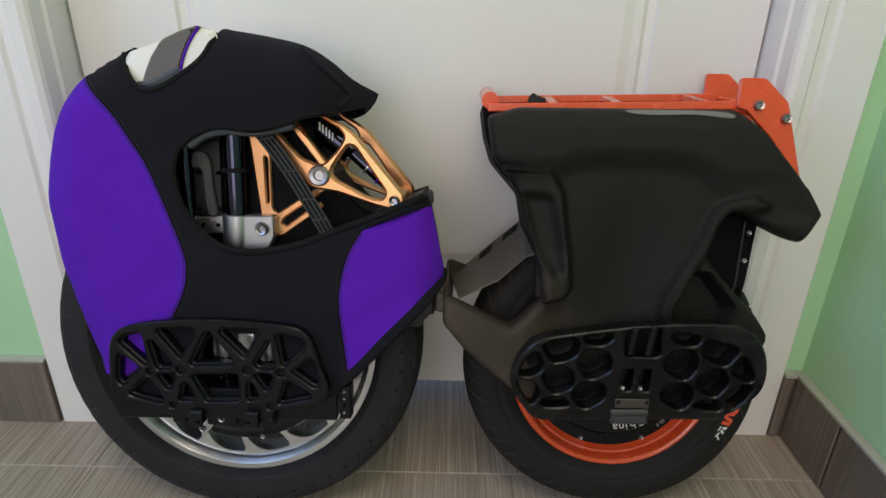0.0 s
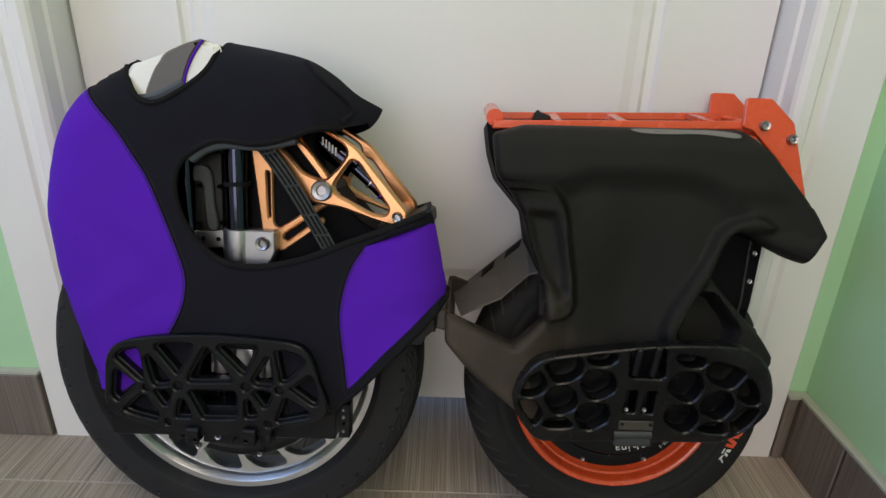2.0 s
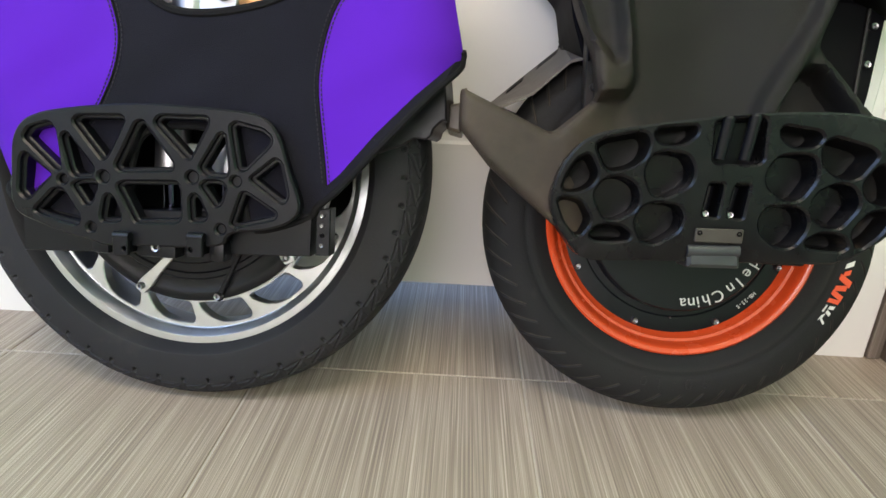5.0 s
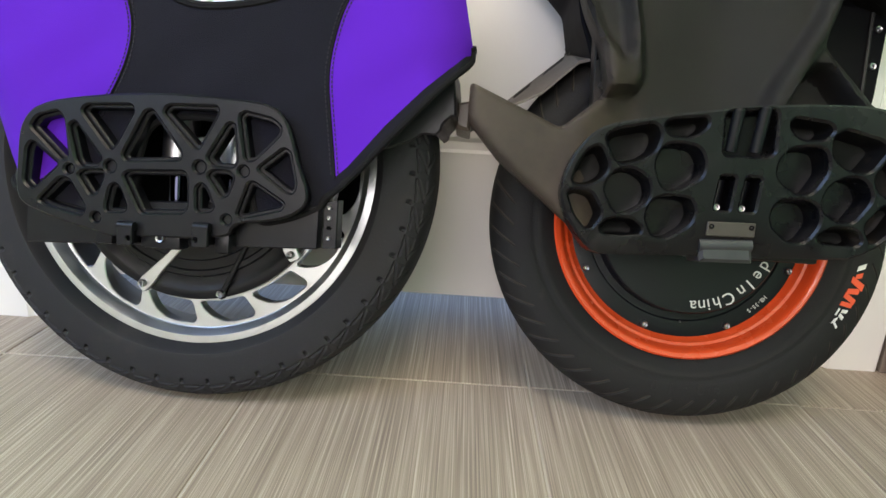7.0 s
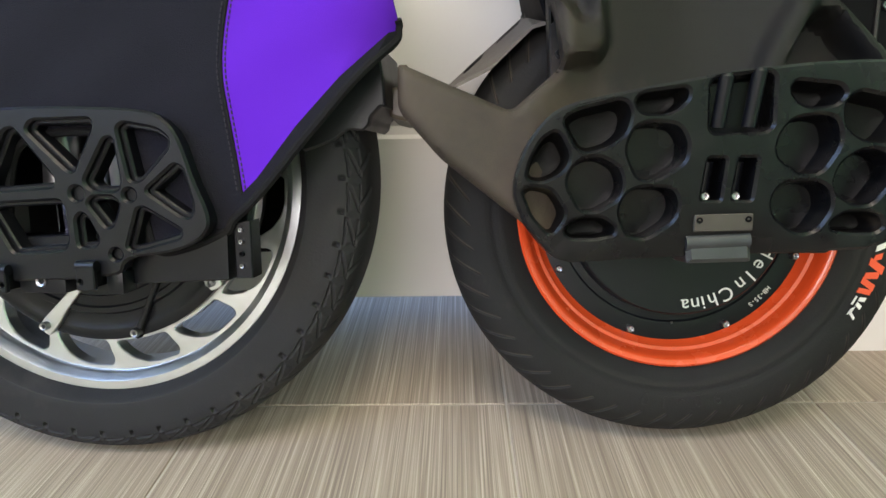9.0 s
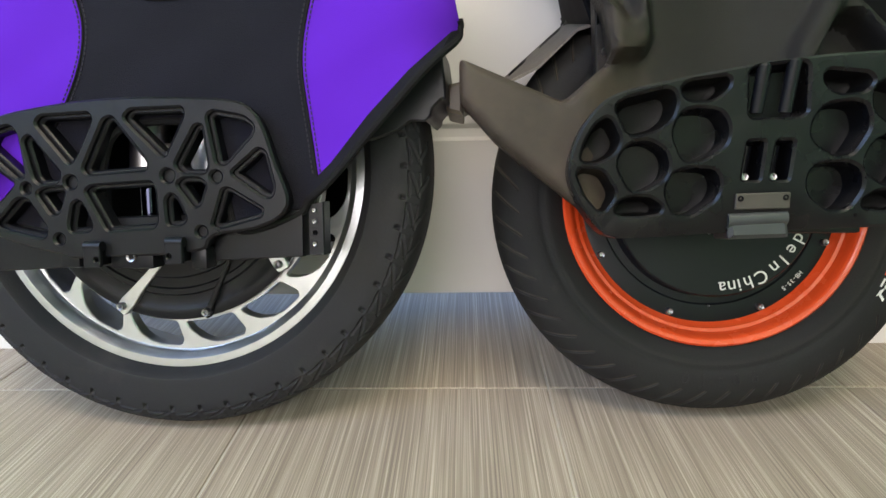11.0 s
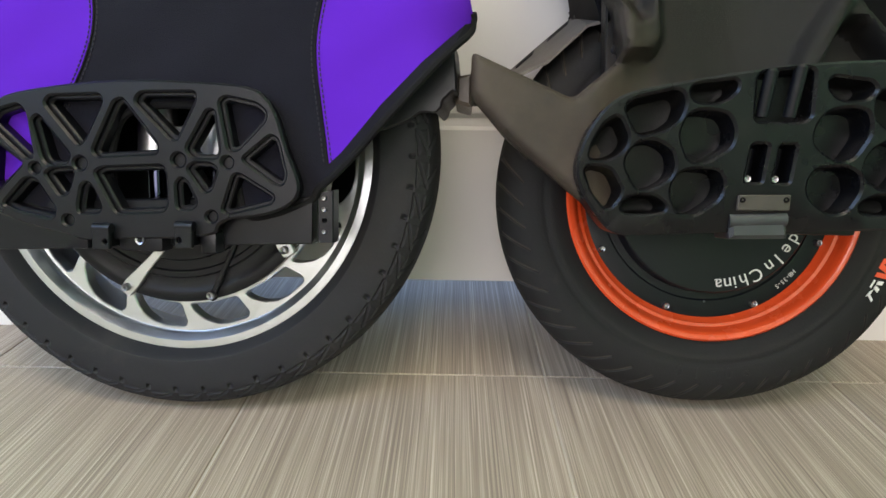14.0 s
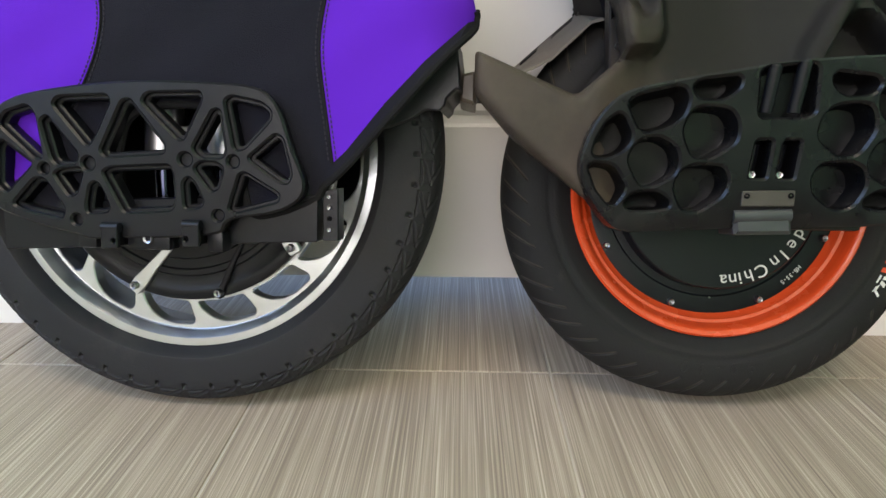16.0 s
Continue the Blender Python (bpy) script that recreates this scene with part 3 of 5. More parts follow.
v, f = plate(circle(0, 0, 0.1765, 120), [circle(0, 0, 0.1415, 80)] + [window(-77.2 + 22.5 * i) for i in range(16)], 0.006, 0.0195, 0.001)
link("rim_web", v, f, ALU, lwheel, "silver web with kidney-shaped openings", True)
v, f = turned([(0.0005, 0.036), (0.05, 0.036), (0.056, 0.033), (0.102, 0.0315), (0.1035, 0.0295), (0.1125, 0.029), (0.114, 0.0305), (0.119, 0.0305), (0.1205, 0.028), (0.132, 0.0275), (0.1335, 0.0285),
               (0.1415, 0.0285), (0.1440, 0.0270), (0.1445, 0.01), (0.1400, -0.02), (0.1, -0.032), (0.0005, -0.034)], 96)
link("motor_hub", v, f, HUBBLACK, lwheel, "glossy black motor hub", True)
for i in range(10):
    a = radians(-75.0 + 35.6 * i if i < 5 else -75.0 - 35.6 * (10 - i))
    p = Vector((0.1392 * math.cos(a), 0.1392 * math.sin(a)))
    turn = a - radians(22 if i % 2 else 40)
    q = p - Vector((math.cos(turn), math.sin(turn))) * 0.060
    d = (q - p).normalized()
    s = Vector((-d.y, d.x))
    if i % 2:
        line = [p - d * 0.007 + s * 0.0045, p - d * 0.007 - s * 0.0075, p + d * 0.007 - s * 0.0080, p + d * 0.022 - s * 0.0055, q - s * 0.0034, q + s * 0.0030, p + d * 0.020 + s * 0.0050, p + d * 0.004 + s * 0.0062]
    else:
        line = [p - d * 0.006 + s * 0.0042, p - d * 0.006 - s * 0.0042, p + d * 0.008 - s * 0.0024, q - s * 0.0020, q + s * 0.0020, p + d * 0.008 + s * 0.0024]
    v, f = plate(filleted(line, 0.003, 3), [], 0.0265, 0.0335, 0.0008)
    link("spoke", v, f, ALU if i % 2 else HUBBLACK, lwheel, "silver spoke tab" if i % 2 else "", True)
    part("screw", screw_bm(p.x, p.y, 0.0345, 0.0040), STEEL, lwheel)

# neoprene cover
COVER = curve_through([(-0.171, -0.023), (-0.193, 0.039), (-0.210, 0.095), (-0.222, 0.168), (-0.220, 0.215), (-0.211, 0.253), (-0.198, 0.291), (-0.173, 0.325), (-0.139, 0.349),
                       (-0.106, 0.367), (-0.102, 0.366), (-0.104, 0.358), (-0.089, 0.333), (-0.075, 0.320), (-0.055, 0.319), (-0.019, 0.338), (0.001, 0.357), (0.0095, 0.382),
                       (0.010, 0.392), (0.016, 0.391), (0.059, 0.385), (0.103, 0.376), (0.133, 0.360), (0.157, 0.340), (0.183, 0.3265), (0.1855, 0.3235), (0.184, 0.320), (0.171, 0.308),
                       (0.147, 0.300), (0.117, 0.296), (0.097, 0.288), (0.058, 0.278), (0.012, 0.280), (-0.022, 0.264), (-0.037, 0.245), (-0.040, 0.215), (-0.027, 0.176),
                       (0.006, 0.143), (0.047, 0.135), (0.102, 0.145), (0.156, 0.167), (0.208, 0.189)]
                      + [(0.251, 0.208), (0.256, 0.207), (0.259, 0.199)], 5, closed=False)
COVER_LOW = curve_through([(0.259, 0.199), (0.276, 0.125), (0.2775, 0.112), (0.273, 0.099), (0.243, 0.064), (0.211, 0.028), (0.175, -0.012), (0.157, -0.028), (0.150, -0.038), (0.122, -0.049),
                           (0.098, -0.052), (0.090, -0.03), (0.083, 0.012), (0.066, 0.033), (0.030, 0.037), (-0.006, 0.028), (-0.020, 0.0), (-0.026, -0.05), (-0.05, -0.058), (-0.12, -0.047),
                           (-0.158, -0.036), (-0.171, -0.023)], 5, closed=False)
COVER = np.vstack([COVER[:-1], COVER_LOW[:-1]])
PURPLE_FRONT = np.vstack([curve_through([(-0.160, 0.338), (-0.145, 0.325), (-0.114, 0.296), (-0.087, 0.259), (-0.065, 0.221), (-0.048, 0.175), (-0.033, 0.134), (-0.030, 0.107), (-0.036, 0.078),
                                         (-0.056, 0.041), (-0.089, -0.010), (-0.118, -0.036)], 5, closed=False),
                          [(-0.150, -0.036), (-0.1675, -0.018), (-0.1885, 0.039), (-0.2060, 0.095), (-0.2145, 0.135), (-0.2235, 0.172), (-0.26, 0.22), (-0.26, 0.3)]])
PURPLE_REAR = np.vstack([curve_through([(0.165, -0.0085), (0.158, 0.043), (0.1545, 0.086), (0.1595, 0.119), (0.169, 0.146), (0.182, 0.167)], 5, closed=False),
                         [(0.2555, 0.1955), (0.29, 0.19), (0.29, 0.118), (0.272, 0.108), (0.240, 0.074), (0.208, 0.040), (0.176, 0.002)]])


def cover_depth(p):
    edge = np.minimum(distance(p, SILHOUETTE, closed=False) / 0.062, 1)
    w = 0.042 + 0.050 * np.sqrt(np.maximum(1 - (1 - edge) ** 2, 0))
    hood = raised(p, HOOD, 0.035)
    w += 0.006 * hood
    w *= 1 - 0.72 * step((p[:, 0] - 0.118) / 0.066) * step((p[:, 1] - 0.27) / 0.03)
    w += 0.0016 * np.sin(p[:, 0] * 61 + 1.5 * np.sin(p[:, 1] * 37)) * np.sin(p[:, 1] * 47 + 0.6)
    return w


SILHOUETTE = np.vstack([[(-0.175, -0.03)], COVER[:46], COVER[90:126], [(0.22, 0.30), (0.275, 0.225), (0.265, 0.199), (0.283, 0.12), (0.28, 0.1)]])
HOOD = curve_through([(0.02, 0.375), (0.10, 0.365), (0.150, 0.335), (0.150, 0.315), (0.10, 0.305), (0.03, 0.30), (-0.02, 0.31)], 4)


def neoprene_cover():
    v, f = sheet(COVER, (), 0.0085, (PURPLE_FRONT, PURPLE_REAR))
    w = cover_depth(v)
    mid = v[f].mean(1)
    is_front, is_rear = inside(mid, PURPLE_FRONT), inside(mid, PURPLE_REAR)
    verts = [at(p[0], p[1], d) for p, d in zip(v, w)]
    n = len(verts)
    centre = np.array((0.0, 0.16))
    far = lambda p: centre + (p - centre) * 0.955
    back = [at(*far(p), -d * 0.8) for p, d in zip(v, w)]
    # outer edge: over the top and the ends the cloth runs across to the far side, elsewhere it turns inwards
    loop = COVER
    lw = cover_depth(loop)
    groups = {0: [], 1: [], 2: []}
    extra = []
    base = 2 * n
    c = loop.mean(0)
    closed_top = (loop[:, 1] > 0.13)
    in_hole = (distance(loop, SILHOUETTE, closed=False) > 0.022)
    for i in range(len(loop)):
        j = (i + 1) % len(loop)
        m = (loop[i] + loop[j]) / 2
        m2 = (m + (c - m) * 0.03)[None]
        g = 1 if inside(m2, PURPLE_FRONT)[0] else 2 if inside(m2, PURPLE_REAR)[0] else 0
        s = base + len(extra)
        if closed_top[i] and closed_top[j] and not in_hole[i] and not in_hole[j]:
            extra += [at(*loop[i], lw[i]), at(*loop[j], lw[j]), at(*far(loop[j]), -lw[j] * 0.8), at(*far(loop[i]), -lw[i] * 0.8)]
            groups[g].append((s, s + 1, s + 2, s + 3))
        else:
            for k in ((1, -0.8) if loop[i][1] > 0.13 and loop[j][1] > 0.13 else (1,)):
                s = base + len(extra)
                extra += [at(*loop[i], lw[i] * k), at(*loop[j], lw[j] * k), at(*loop[j], (lw[j] - 0.006) * k), at(*loop[i], (lw[i] - 0.006) * k)]
                groups[g].append((s, s + 1, s + 2, s + 3))
    high = v[f].min(1)[:, 1] > 0.13
    for t, a, b, h in zip(f, is_front, is_rear, high):
        g = 1 if a else 2 if b else 0
        groups[g].append(tuple(t))
        if h:
            groups[g].append(tuple(n + k for k in t[::-1]))
    allv = verts + back + extra
    for g, name, material, label in ((0, "cover", NEO, "black neoprene cover body"), (1, "front_panel", PURPLE, "purple neoprene front panel"), (2, "rear_panel", PURPLE, "purple neoprene rear panel")):
        used = sorted({i for face in groups[g] for i in face})
        where = {i: k for k, i in enumerate(used)}
        ob = link(name, [allv[i] for i in used], [tuple(where[i] for i in face) for face in groups[g]], material, left, label, True)


neoprene_cover()


def line_on_cover(pts, lift):
    p = np.array(pts)
    return [at(a[0], a[1], d + lift) for a, d in zip(p, cover_depth(p))]


def seam(pts):
    """The sewn seam of two cloths: a welt with stitches across it."""
    part("seam", tube_bm(line_on_cover(pts, 0.0002), 0.0011, 6), TRIM, left)
    verts, faces = [], []
    dense = curve_through(pts, 6, closed=False)
    lens = np.concatenate([[0], np.cumsum(np.linalg.norm(np.diff(dense, axis=0), axis=1))])
    for s in np.arange(0.004, lens[-1] - 0.003, 0.0042):
        q = np.array([np.interp(s, lens, dense[:, k]) for k in (0, 1)])
        q2 = np.array([np.interp(s + 0.002, lens, dense[:, k]) for k in (0, 1)])
        t = (q2 - q) / np.linalg.norm(q2 - q)
        nn = np.array([-t[1], t[0]])
        for side in (-1, 1):
            k = len(verts)
            m = q + nn * side * 0.0032
            corner = np.array([m - t * 0.0013 - nn * 0.0005, m + t * 0.0013 - nn * 0.0005, m + t * 0.0013 + nn * 0.0005, m - t * 0.0013 + nn * 0.0005])
            d = cover_depth(corner)
            verts += [at(a[0], a[1], b + 0.0007) for a, b in zip(corner, d)] + [at(a[0], a[1], b - 0.001) for a, b in zip(corner, d)]
            faces += [(k, k + 1, k + 2, k + 3)] + [(k + i, k + (i + 1) % 4, k + 4 + (i + 1) % 4, k + 4 + i) for i in range(4)]
    tagged(link("stitching", verts, faces, THREAD, left), kind="stuff")


seam(PURPLE_FRONT[3:-8])
seam(PURPLE_REAR[:26])
# binding along the free edges of the cloth
hole_edge = curve_through([(0.147, 0.300), (0.117, 0.296), (0.097, 0.288), (0.058, 0.278), (0.012, 0.280), (-0.022, 0.264), (-0.037, 0.245), (-0.040, 0.215), (-0.027, 0.176),
                           (0.006, 0.143), (0.047, 0.135), (0.102, 0.145), (0.156, 0.167), (0.208, 0.189), (0.251, 0.208)], 5, closed=False)
part("binding", tube_bm(line_on_cover(hole_edge, -0.002), 0.0042, 8), TRIM, left)
part("binding", tube_bm(line_on_cover(COVER_LOW[6:], -0.001), 0.0034, 8), TRIM, left)
notch_edge = curve_through([(-0.104, 0.358), (-0.089, 0.333), (-0.075, 0.320), (-0.055, 0.319), (-0.019, 0.338), (0.001, 0.357), (0.0095, 0.382)], 5, closed=False)
part("binding", tube_bm(line_on_cover(notch_edge, -0.001), 0.0036, 8), TRIM, left)
fold = curve_through([(0.105, 0.372), (0.128, 0.350), (0.150, 0.330), (0.156, 0.318), (0.146, 0.306)], 5, closed=False)
part("fold_seam", tube_bm(line_on_cover(fold, 0.0), 0.0035, 8), NEO, left)

# white upper shell and its band, in the notch of the cover
dome = curve_through([(-0.100, 0.330), (-0.095, 0.357), (-0.078, 0.365), (-0.053, 0.374), (-0.030, 0.384), (-0.012, 0.3885), (0.002, 0.3865), (0.012, 0.379), (0.018, 0.33), (-0.03, 0.30)], 6)
v, f = plate(dome, [], -0.05, 0.080, 0.006)
link("upper_shell", v, f, SHELLWHITE, left, "glossy white upper shell", True)
band = filleted([(-0.083, 0.312), (-0.077, 0.335), (-0.067, 0.357), (-0.053, 0.3752), (-0.030, 0.3855), (-0.012, 0.3910), (-0.0075, 0.3905), (-0.021, 0.372), (-0.030, 0.350), (-0.034, 0.328), (-0.045, 0.31)], 0.006, 4)
v, f = plate(band + np.array([0.002, -0.001]), [], -0.052, 0.0822, 0.003)
link("band", v, f, BAND, left, "taupe rubber band over the shell", True)
part("piping", tube_bm([at(a + 0.002, b, 0.0815) for a, b in curve_through([(-0.0325, 0.330), (-0.029, 0.350), (-0.0205, 0.370), (-0.008, 0.389)], 5, closed=False)], 0.0014, 6), PURPLE, left, "thin purple piping")
part("shell_lip", tube_bm([at(a, b, 0.079) for a, b in curve_through([(-0.085, 0.322), (-0.06, 0.327), (-0.030, 0.343)], 5, closed=False)], 0.005, 8), SLATE, left)
part("lining", tube_bm([at(a, b, 0.082) for a, b in curve_through([(-0.024, 0.258), (-0.005, 0.271), (0.02, 0.277), (0.06, 0.277), (0.10, 0.286)], 5, closed=False)], 0.007, 8), SLATE, left, "slate grey lining")

# chassis seen through the opening
back = filleted([(-0.075, 0.10), (0.20, 0.10), (0.225, 0.16), (0.165, 0.192), (0.13, 0.235), (0.112, 0.27), (0.105, 0.315), (-0.075, 0.315)], 0.01, 3)
v, f = plate(back, [], -0.045, 0.0460, 0.002)
link("chassis", v, f, DARK, left, "black suspension chassis", True)
before_suspension = set(bpy.data.objects)
part("slider_block", box_bm(at(-0.043, 0.168, 0.024), at(-0.008, 0.262, 0.0), 0.004), PLASTIC, left)
lever = curve_through([(-0.040, 0.245), (-0.026, 0.247), (-0.018, 0.235), (-0.016, 0.205), (-0.012, 0.172), (-0.024, 0.172), (-0.028, 0.205), (-0.030, 0.226), (-0.041, 0.228)], 4)
v, f = plate(lever, [], 0.02, 0.03, 0.0015)
link("lever", v, f, HINGE, left, "dark grey lever", True)
for a, b in ((-0.035, 0.222), (-0.010, 0.222), (-0.036, 0.176), (-0.008, 0.178)):
    part("screw", screw_bm(a, b, 0.025, 0.0028), DARK, left)
for k in range(6):
    part("fin", box_bm(at(-0.032 + k * 0.006, 0.262, 0.028), at(-0.029 + k * 0.006, 0.278, 0.014), 0.0006, 1), PLASTIC, left)
part("fork_tube", tube_bm([at(0.0125, 0.16, 0.026), at(0.0105, 0.31, 0.026)], 0.0135, 28), TUBE, left, "dark chrome fork tube")
part("fork_tube", tube_bm([at(-0.050, 0.15, 0.024), at(-0.054, 0.30, 0.024)], 0.0085, 24), TUBE, left, "dark chrome fork tube")
part("travel_ring", tube_bm([at(0.0118, 0.224, 0.026), at(0.0117, 0.229, 0.026)], 0.0158, 24), TRIM, left)
# aluminium clamp
part("clamp", tube_bm([at(0.0135, 0.112, 0.022), at(0.0132, 0.114, 0.022), at(0.0130, 0.1715, 0.022), at(0.0130, 0.1725, 0.022)], [0.0195, 0.0203, 0.0203, 0.019], 32), ALU_MATT, left, "cast aluminium fork clamp")
lug = filleted([(0.024, 0.118), (0.046, 0.118), (0.062, 0.148), (0.061, 0.1735), (0.024, 0.1725)], 0.004, 3)
v, f = plate(lug, [], 0.014, 0.038, 0.0015)
link("clamp_lug", v, f, ALU_MATT, left, "", True)
v, f = plate(filleted([(-0.040, 0.146), (-0.005, 0.148), (-0.005, 0.1695), (-0.040, 0.1665)], 0.002, 2), [], 0.012, 0.028, 0.001)
link("clamp_bridge", v, f, ALU_MATT, left, "", True)
part("clamp", tube_bm([at(-0.0495, 0.13, 0.018), at(-0.0515, 0.1665, 0.018)], 0.0125, 24), ALU_MATT, left, "cast aluminium fork clamp")
part("bolt", screw_bm(0.0475, 0.158, 0.0395, 0.0085, 0.006), STEEL, left, "steel hex bolt")
for a in (-0.031, -0.012):
    part("screw", screw_bm(a, 0.158, 0.0285, 0.0026, 0.002), DARK, left)

# gold linkage
LINK = filleted([(0.046, 0.279), (0.092, 0.226), (0.106, 0.209), (0.140, 0.205), (0.184, 0.191), (0.206, 0.1865), (0.2185, 0.191), (0.2205, 0.204), (0.158, 0.276), (0.144, 0.285), (0.112, 0.303), (0.10, 0.312), (0.09, 0.312), (0.075, 0.30)], 0.008, 4)
LINK_A = filleted([(0.060, 0.283), (0.095, 0.2445), (0.114, 0.2375), (0.122, 0.2385), (0.1385, 0.255), (0.147, 0.270), (0.142, 0.279), (0.106, 0.300), (0.085, 0.303)], 0.007, 4)
LINK_B = filleted([(0.131, 0.232), (0.133, 0.222), (0.176, 0.2005), (0.193, 0.199), (0.1975, 0.207), (0.160, 0.259), (0.152, 0.262), (0.142, 0.249)], 0.007, 4)
v, f = plate(LINK, [LINK_A, LINK_B], 0.021, 0.034, 0.0028)
link("linkage_arm", v, f, GOLD, left, "copper-gold anodised linkage arm", True)
v, f = plate(LINK + np.array([0.001, 0.002]), [LINK_A, LINK_B], -0.062, -0.05, 0.0028)
link("linkage_arm", v, f, GOLD, left, "copper-gold anodised linkage arm", True)
strut = filleted([(0.078, 0.298), (0.124, 0.2385), (0.1165, 0.233), (0.070, 0.291)], 0.002, 2)
v, f = plate(strut, [], 0.010, 0.024, 0.002)
link("linkage_strut", v, f, GOLD, left, "", True)
part("pivot_bolt", screw_bm(0.1175, 0.2245, 0.0355, 0.0125, 0.005), STEEL, left, "large steel pivot bolt")
part("bolt", screw_bm(0.2075, 0.1985, 0.0355, 0.0062, 0.005), STEEL, left)
part("bolt_sleeve", tube_bm([at(0.2075, 0.1985, 0.032), at(0.2075, 0.1985, -0.055)], 0.009, 20), GOLD, left)
part("axle_sleeve", tube_bm([at(0.1175, 0.2245, 0.03), at(0.1175, 0.2245, -0.055)], 0.011, 20), PLASTIC, left)
# air shock between the arms
part("shock_body", tube_bm([at(0.095, 0.288, -0.012), at(0.147, 0.250, -0.012), at(0.1475, 0.2495, -0.012)], [0.015, 0.015, 0.011], 24), TUBE, left, "black air shock")
part("shock_shaft", tube_bm([at(0.146, 0.251, -0.012), at(0.202, 0.203, -0.012)], 0.0075, 20), TUBE, left, "chrome shock shaft")
for a in (0.35, 0.62):
    part("shock_ring", tube_bm([at(0.147 + 0.055 * a, 0.250 - 0.047 * a, -0.012), at(0.1485 + 0.055 * a, 0.2487 - 0.047 * a, -0.012)], 0.0092, 20), PURPLE if a > 0.5 else STEEL, left)
for a in range(5):
    part("print_bar", box_bm(at(0.1085 + a * 0.004, 0.2765 - a * 0.003, 0.0035), at(0.1105 + a * 0.004, 0.2865 - a * 0.003, 0.0028)), INK, left)
# lower gold bracket
BR = filleted([(0.026, 0.272), (0.046, 0.262), (0.053, 0.252), (0.0545, 0.180), (0.060, 0.174), (0.132, 0.224), (0.137, 0.217), (0.067, 0.168), (0.066, 0.161), (0.071, 0.159), (0.114, 0.192), (0.119, 0.185), (0.066, 0.146), (0.050, 0.146), (0.040, 0.166)], 0.004, 3)
v, f = plate(BR, [filleted([(0.045, 0.244), (0.0490, 0.242), (0.0500, 0.188), (0.0475, 0.186)], 0.0018, 2)], 0.013, 0.020, 0.0018)
link("lower_bracket", v, f, GOLD, left, "copper-gold lower bracket", True)
# ribbed cable guide
guide = curve_through([(0.041, 0.288), (0.080, 0.238), (0.111, 0.190), (0.128, 0.162), (0.134, 0.148), (0.135, 0.124)], 6, closed=False)
t = np.gradient(guide, axis=0)
t /= np.linalg.norm(t, axis=1)[:, None]
side = np.stack([-t[:, 1], t[:, 0]], 1)
for o in (-0.0075, -0.0025, 0.0025, 0.0075):
    part("guide_rib", tube_bm([at(a[0], a[1], 0.048) for a in guide + side * o], 0.0013, 6), HINGE, left)
v, f = plate(np.vstack([guide + side * 0.0068, (guide - side * 0.0068)[::-1]]), [], 0.042, 0.0475, 0.0005)
link("guide_belt", v, f, TRIM, left, "black ribbed cable guide", True)
for i in range(3, len(guide) - 2, 4):
    a, b = guide[i] + side[i] * 0.0082 + t[i] * 0.004, guide[i] - side[i] * 0.0082 - t[i] * 0.004
    part("guide_rung", tube_bm([at(*a, 0.0485), at(*b, 0.0485)], 0.0013, 6), HINGE, left)
for ob in set(bpy.data.objects) - before_suspension:
    ob.data.transform(Matrix.Translation(at(0.008, 0.002, 0.030)))
# rear inner fender and bracket
v, f = plate(filleted([(0.050, 0.118), (0.13, 0.16), (0.22, 0.195), (0.222, 0.188), (0.14, 0.13), (0.08, 0.10)], 0.006, 2), [], -0.03, 0.03, 0.003)
link("inner_fender", v, f, PLASTIC, left, "", True)
part("fender_rib", tube_bm([at(0.105, 0.203, 0.012), at(0.165, 0.168, 0.028)], 0.003, 8), PLASTIC, left)
part("fender_rib", tube_bm([at(0.055, 0.139, 0.03), at(0.075, 0.130, 0.045), at(0.13, 0.148, 0.05)], 0.0045, 8), SLATE, left)
v, f = plate(filleted([(0.212, 0.184), (0.222, 0.198), (0.243, 0.207), (0.254, 0.206), (0.2560, 0.19), (0.24, 0.17)], 0.004, 3), [], -0.025, 0.068, 0.004)
link("rear_bracket", v, f, PLASTIC, left, "black plastic rear bracket", True)
fender_side = filleted([(0.185, 0.040), (0.199, 0.0225), (0.2058, 0.0243), (0.2242, 0.0313), (0.2354, 0.0392), (0.2477, 0.0384), (0.2525, 0.0432), (0.2533, 0.0489), (0.2619, 0.0575), (0.2655, 0.0565),
                        (0.2644, 0.0735), (0.262, 0.095), (0.235, 0.085)], 0.0018, 3)
v, f = plate(fender_side, [], 0.0455, 0.0505, 0.0015)
link("rear_fender", v, f, FENDER, left, "black plastic rear fender", True)
v, f = plate(filleted([(0.2470, 0.0385), (0.2525, 0.0432), (0.2533, 0.0489), (0.2619, 0.0575), (0.2655, 0.0565), (0.2644, 0.0735), (0.260, 0.105), (0.236, 0.100), (0.2425, 0.070), (0.2460, 0.052)], 0.002, 3), [], -0.040, 0.046, 0.0018)
link("fender_crown", v, f, FENDER, left, "", True)

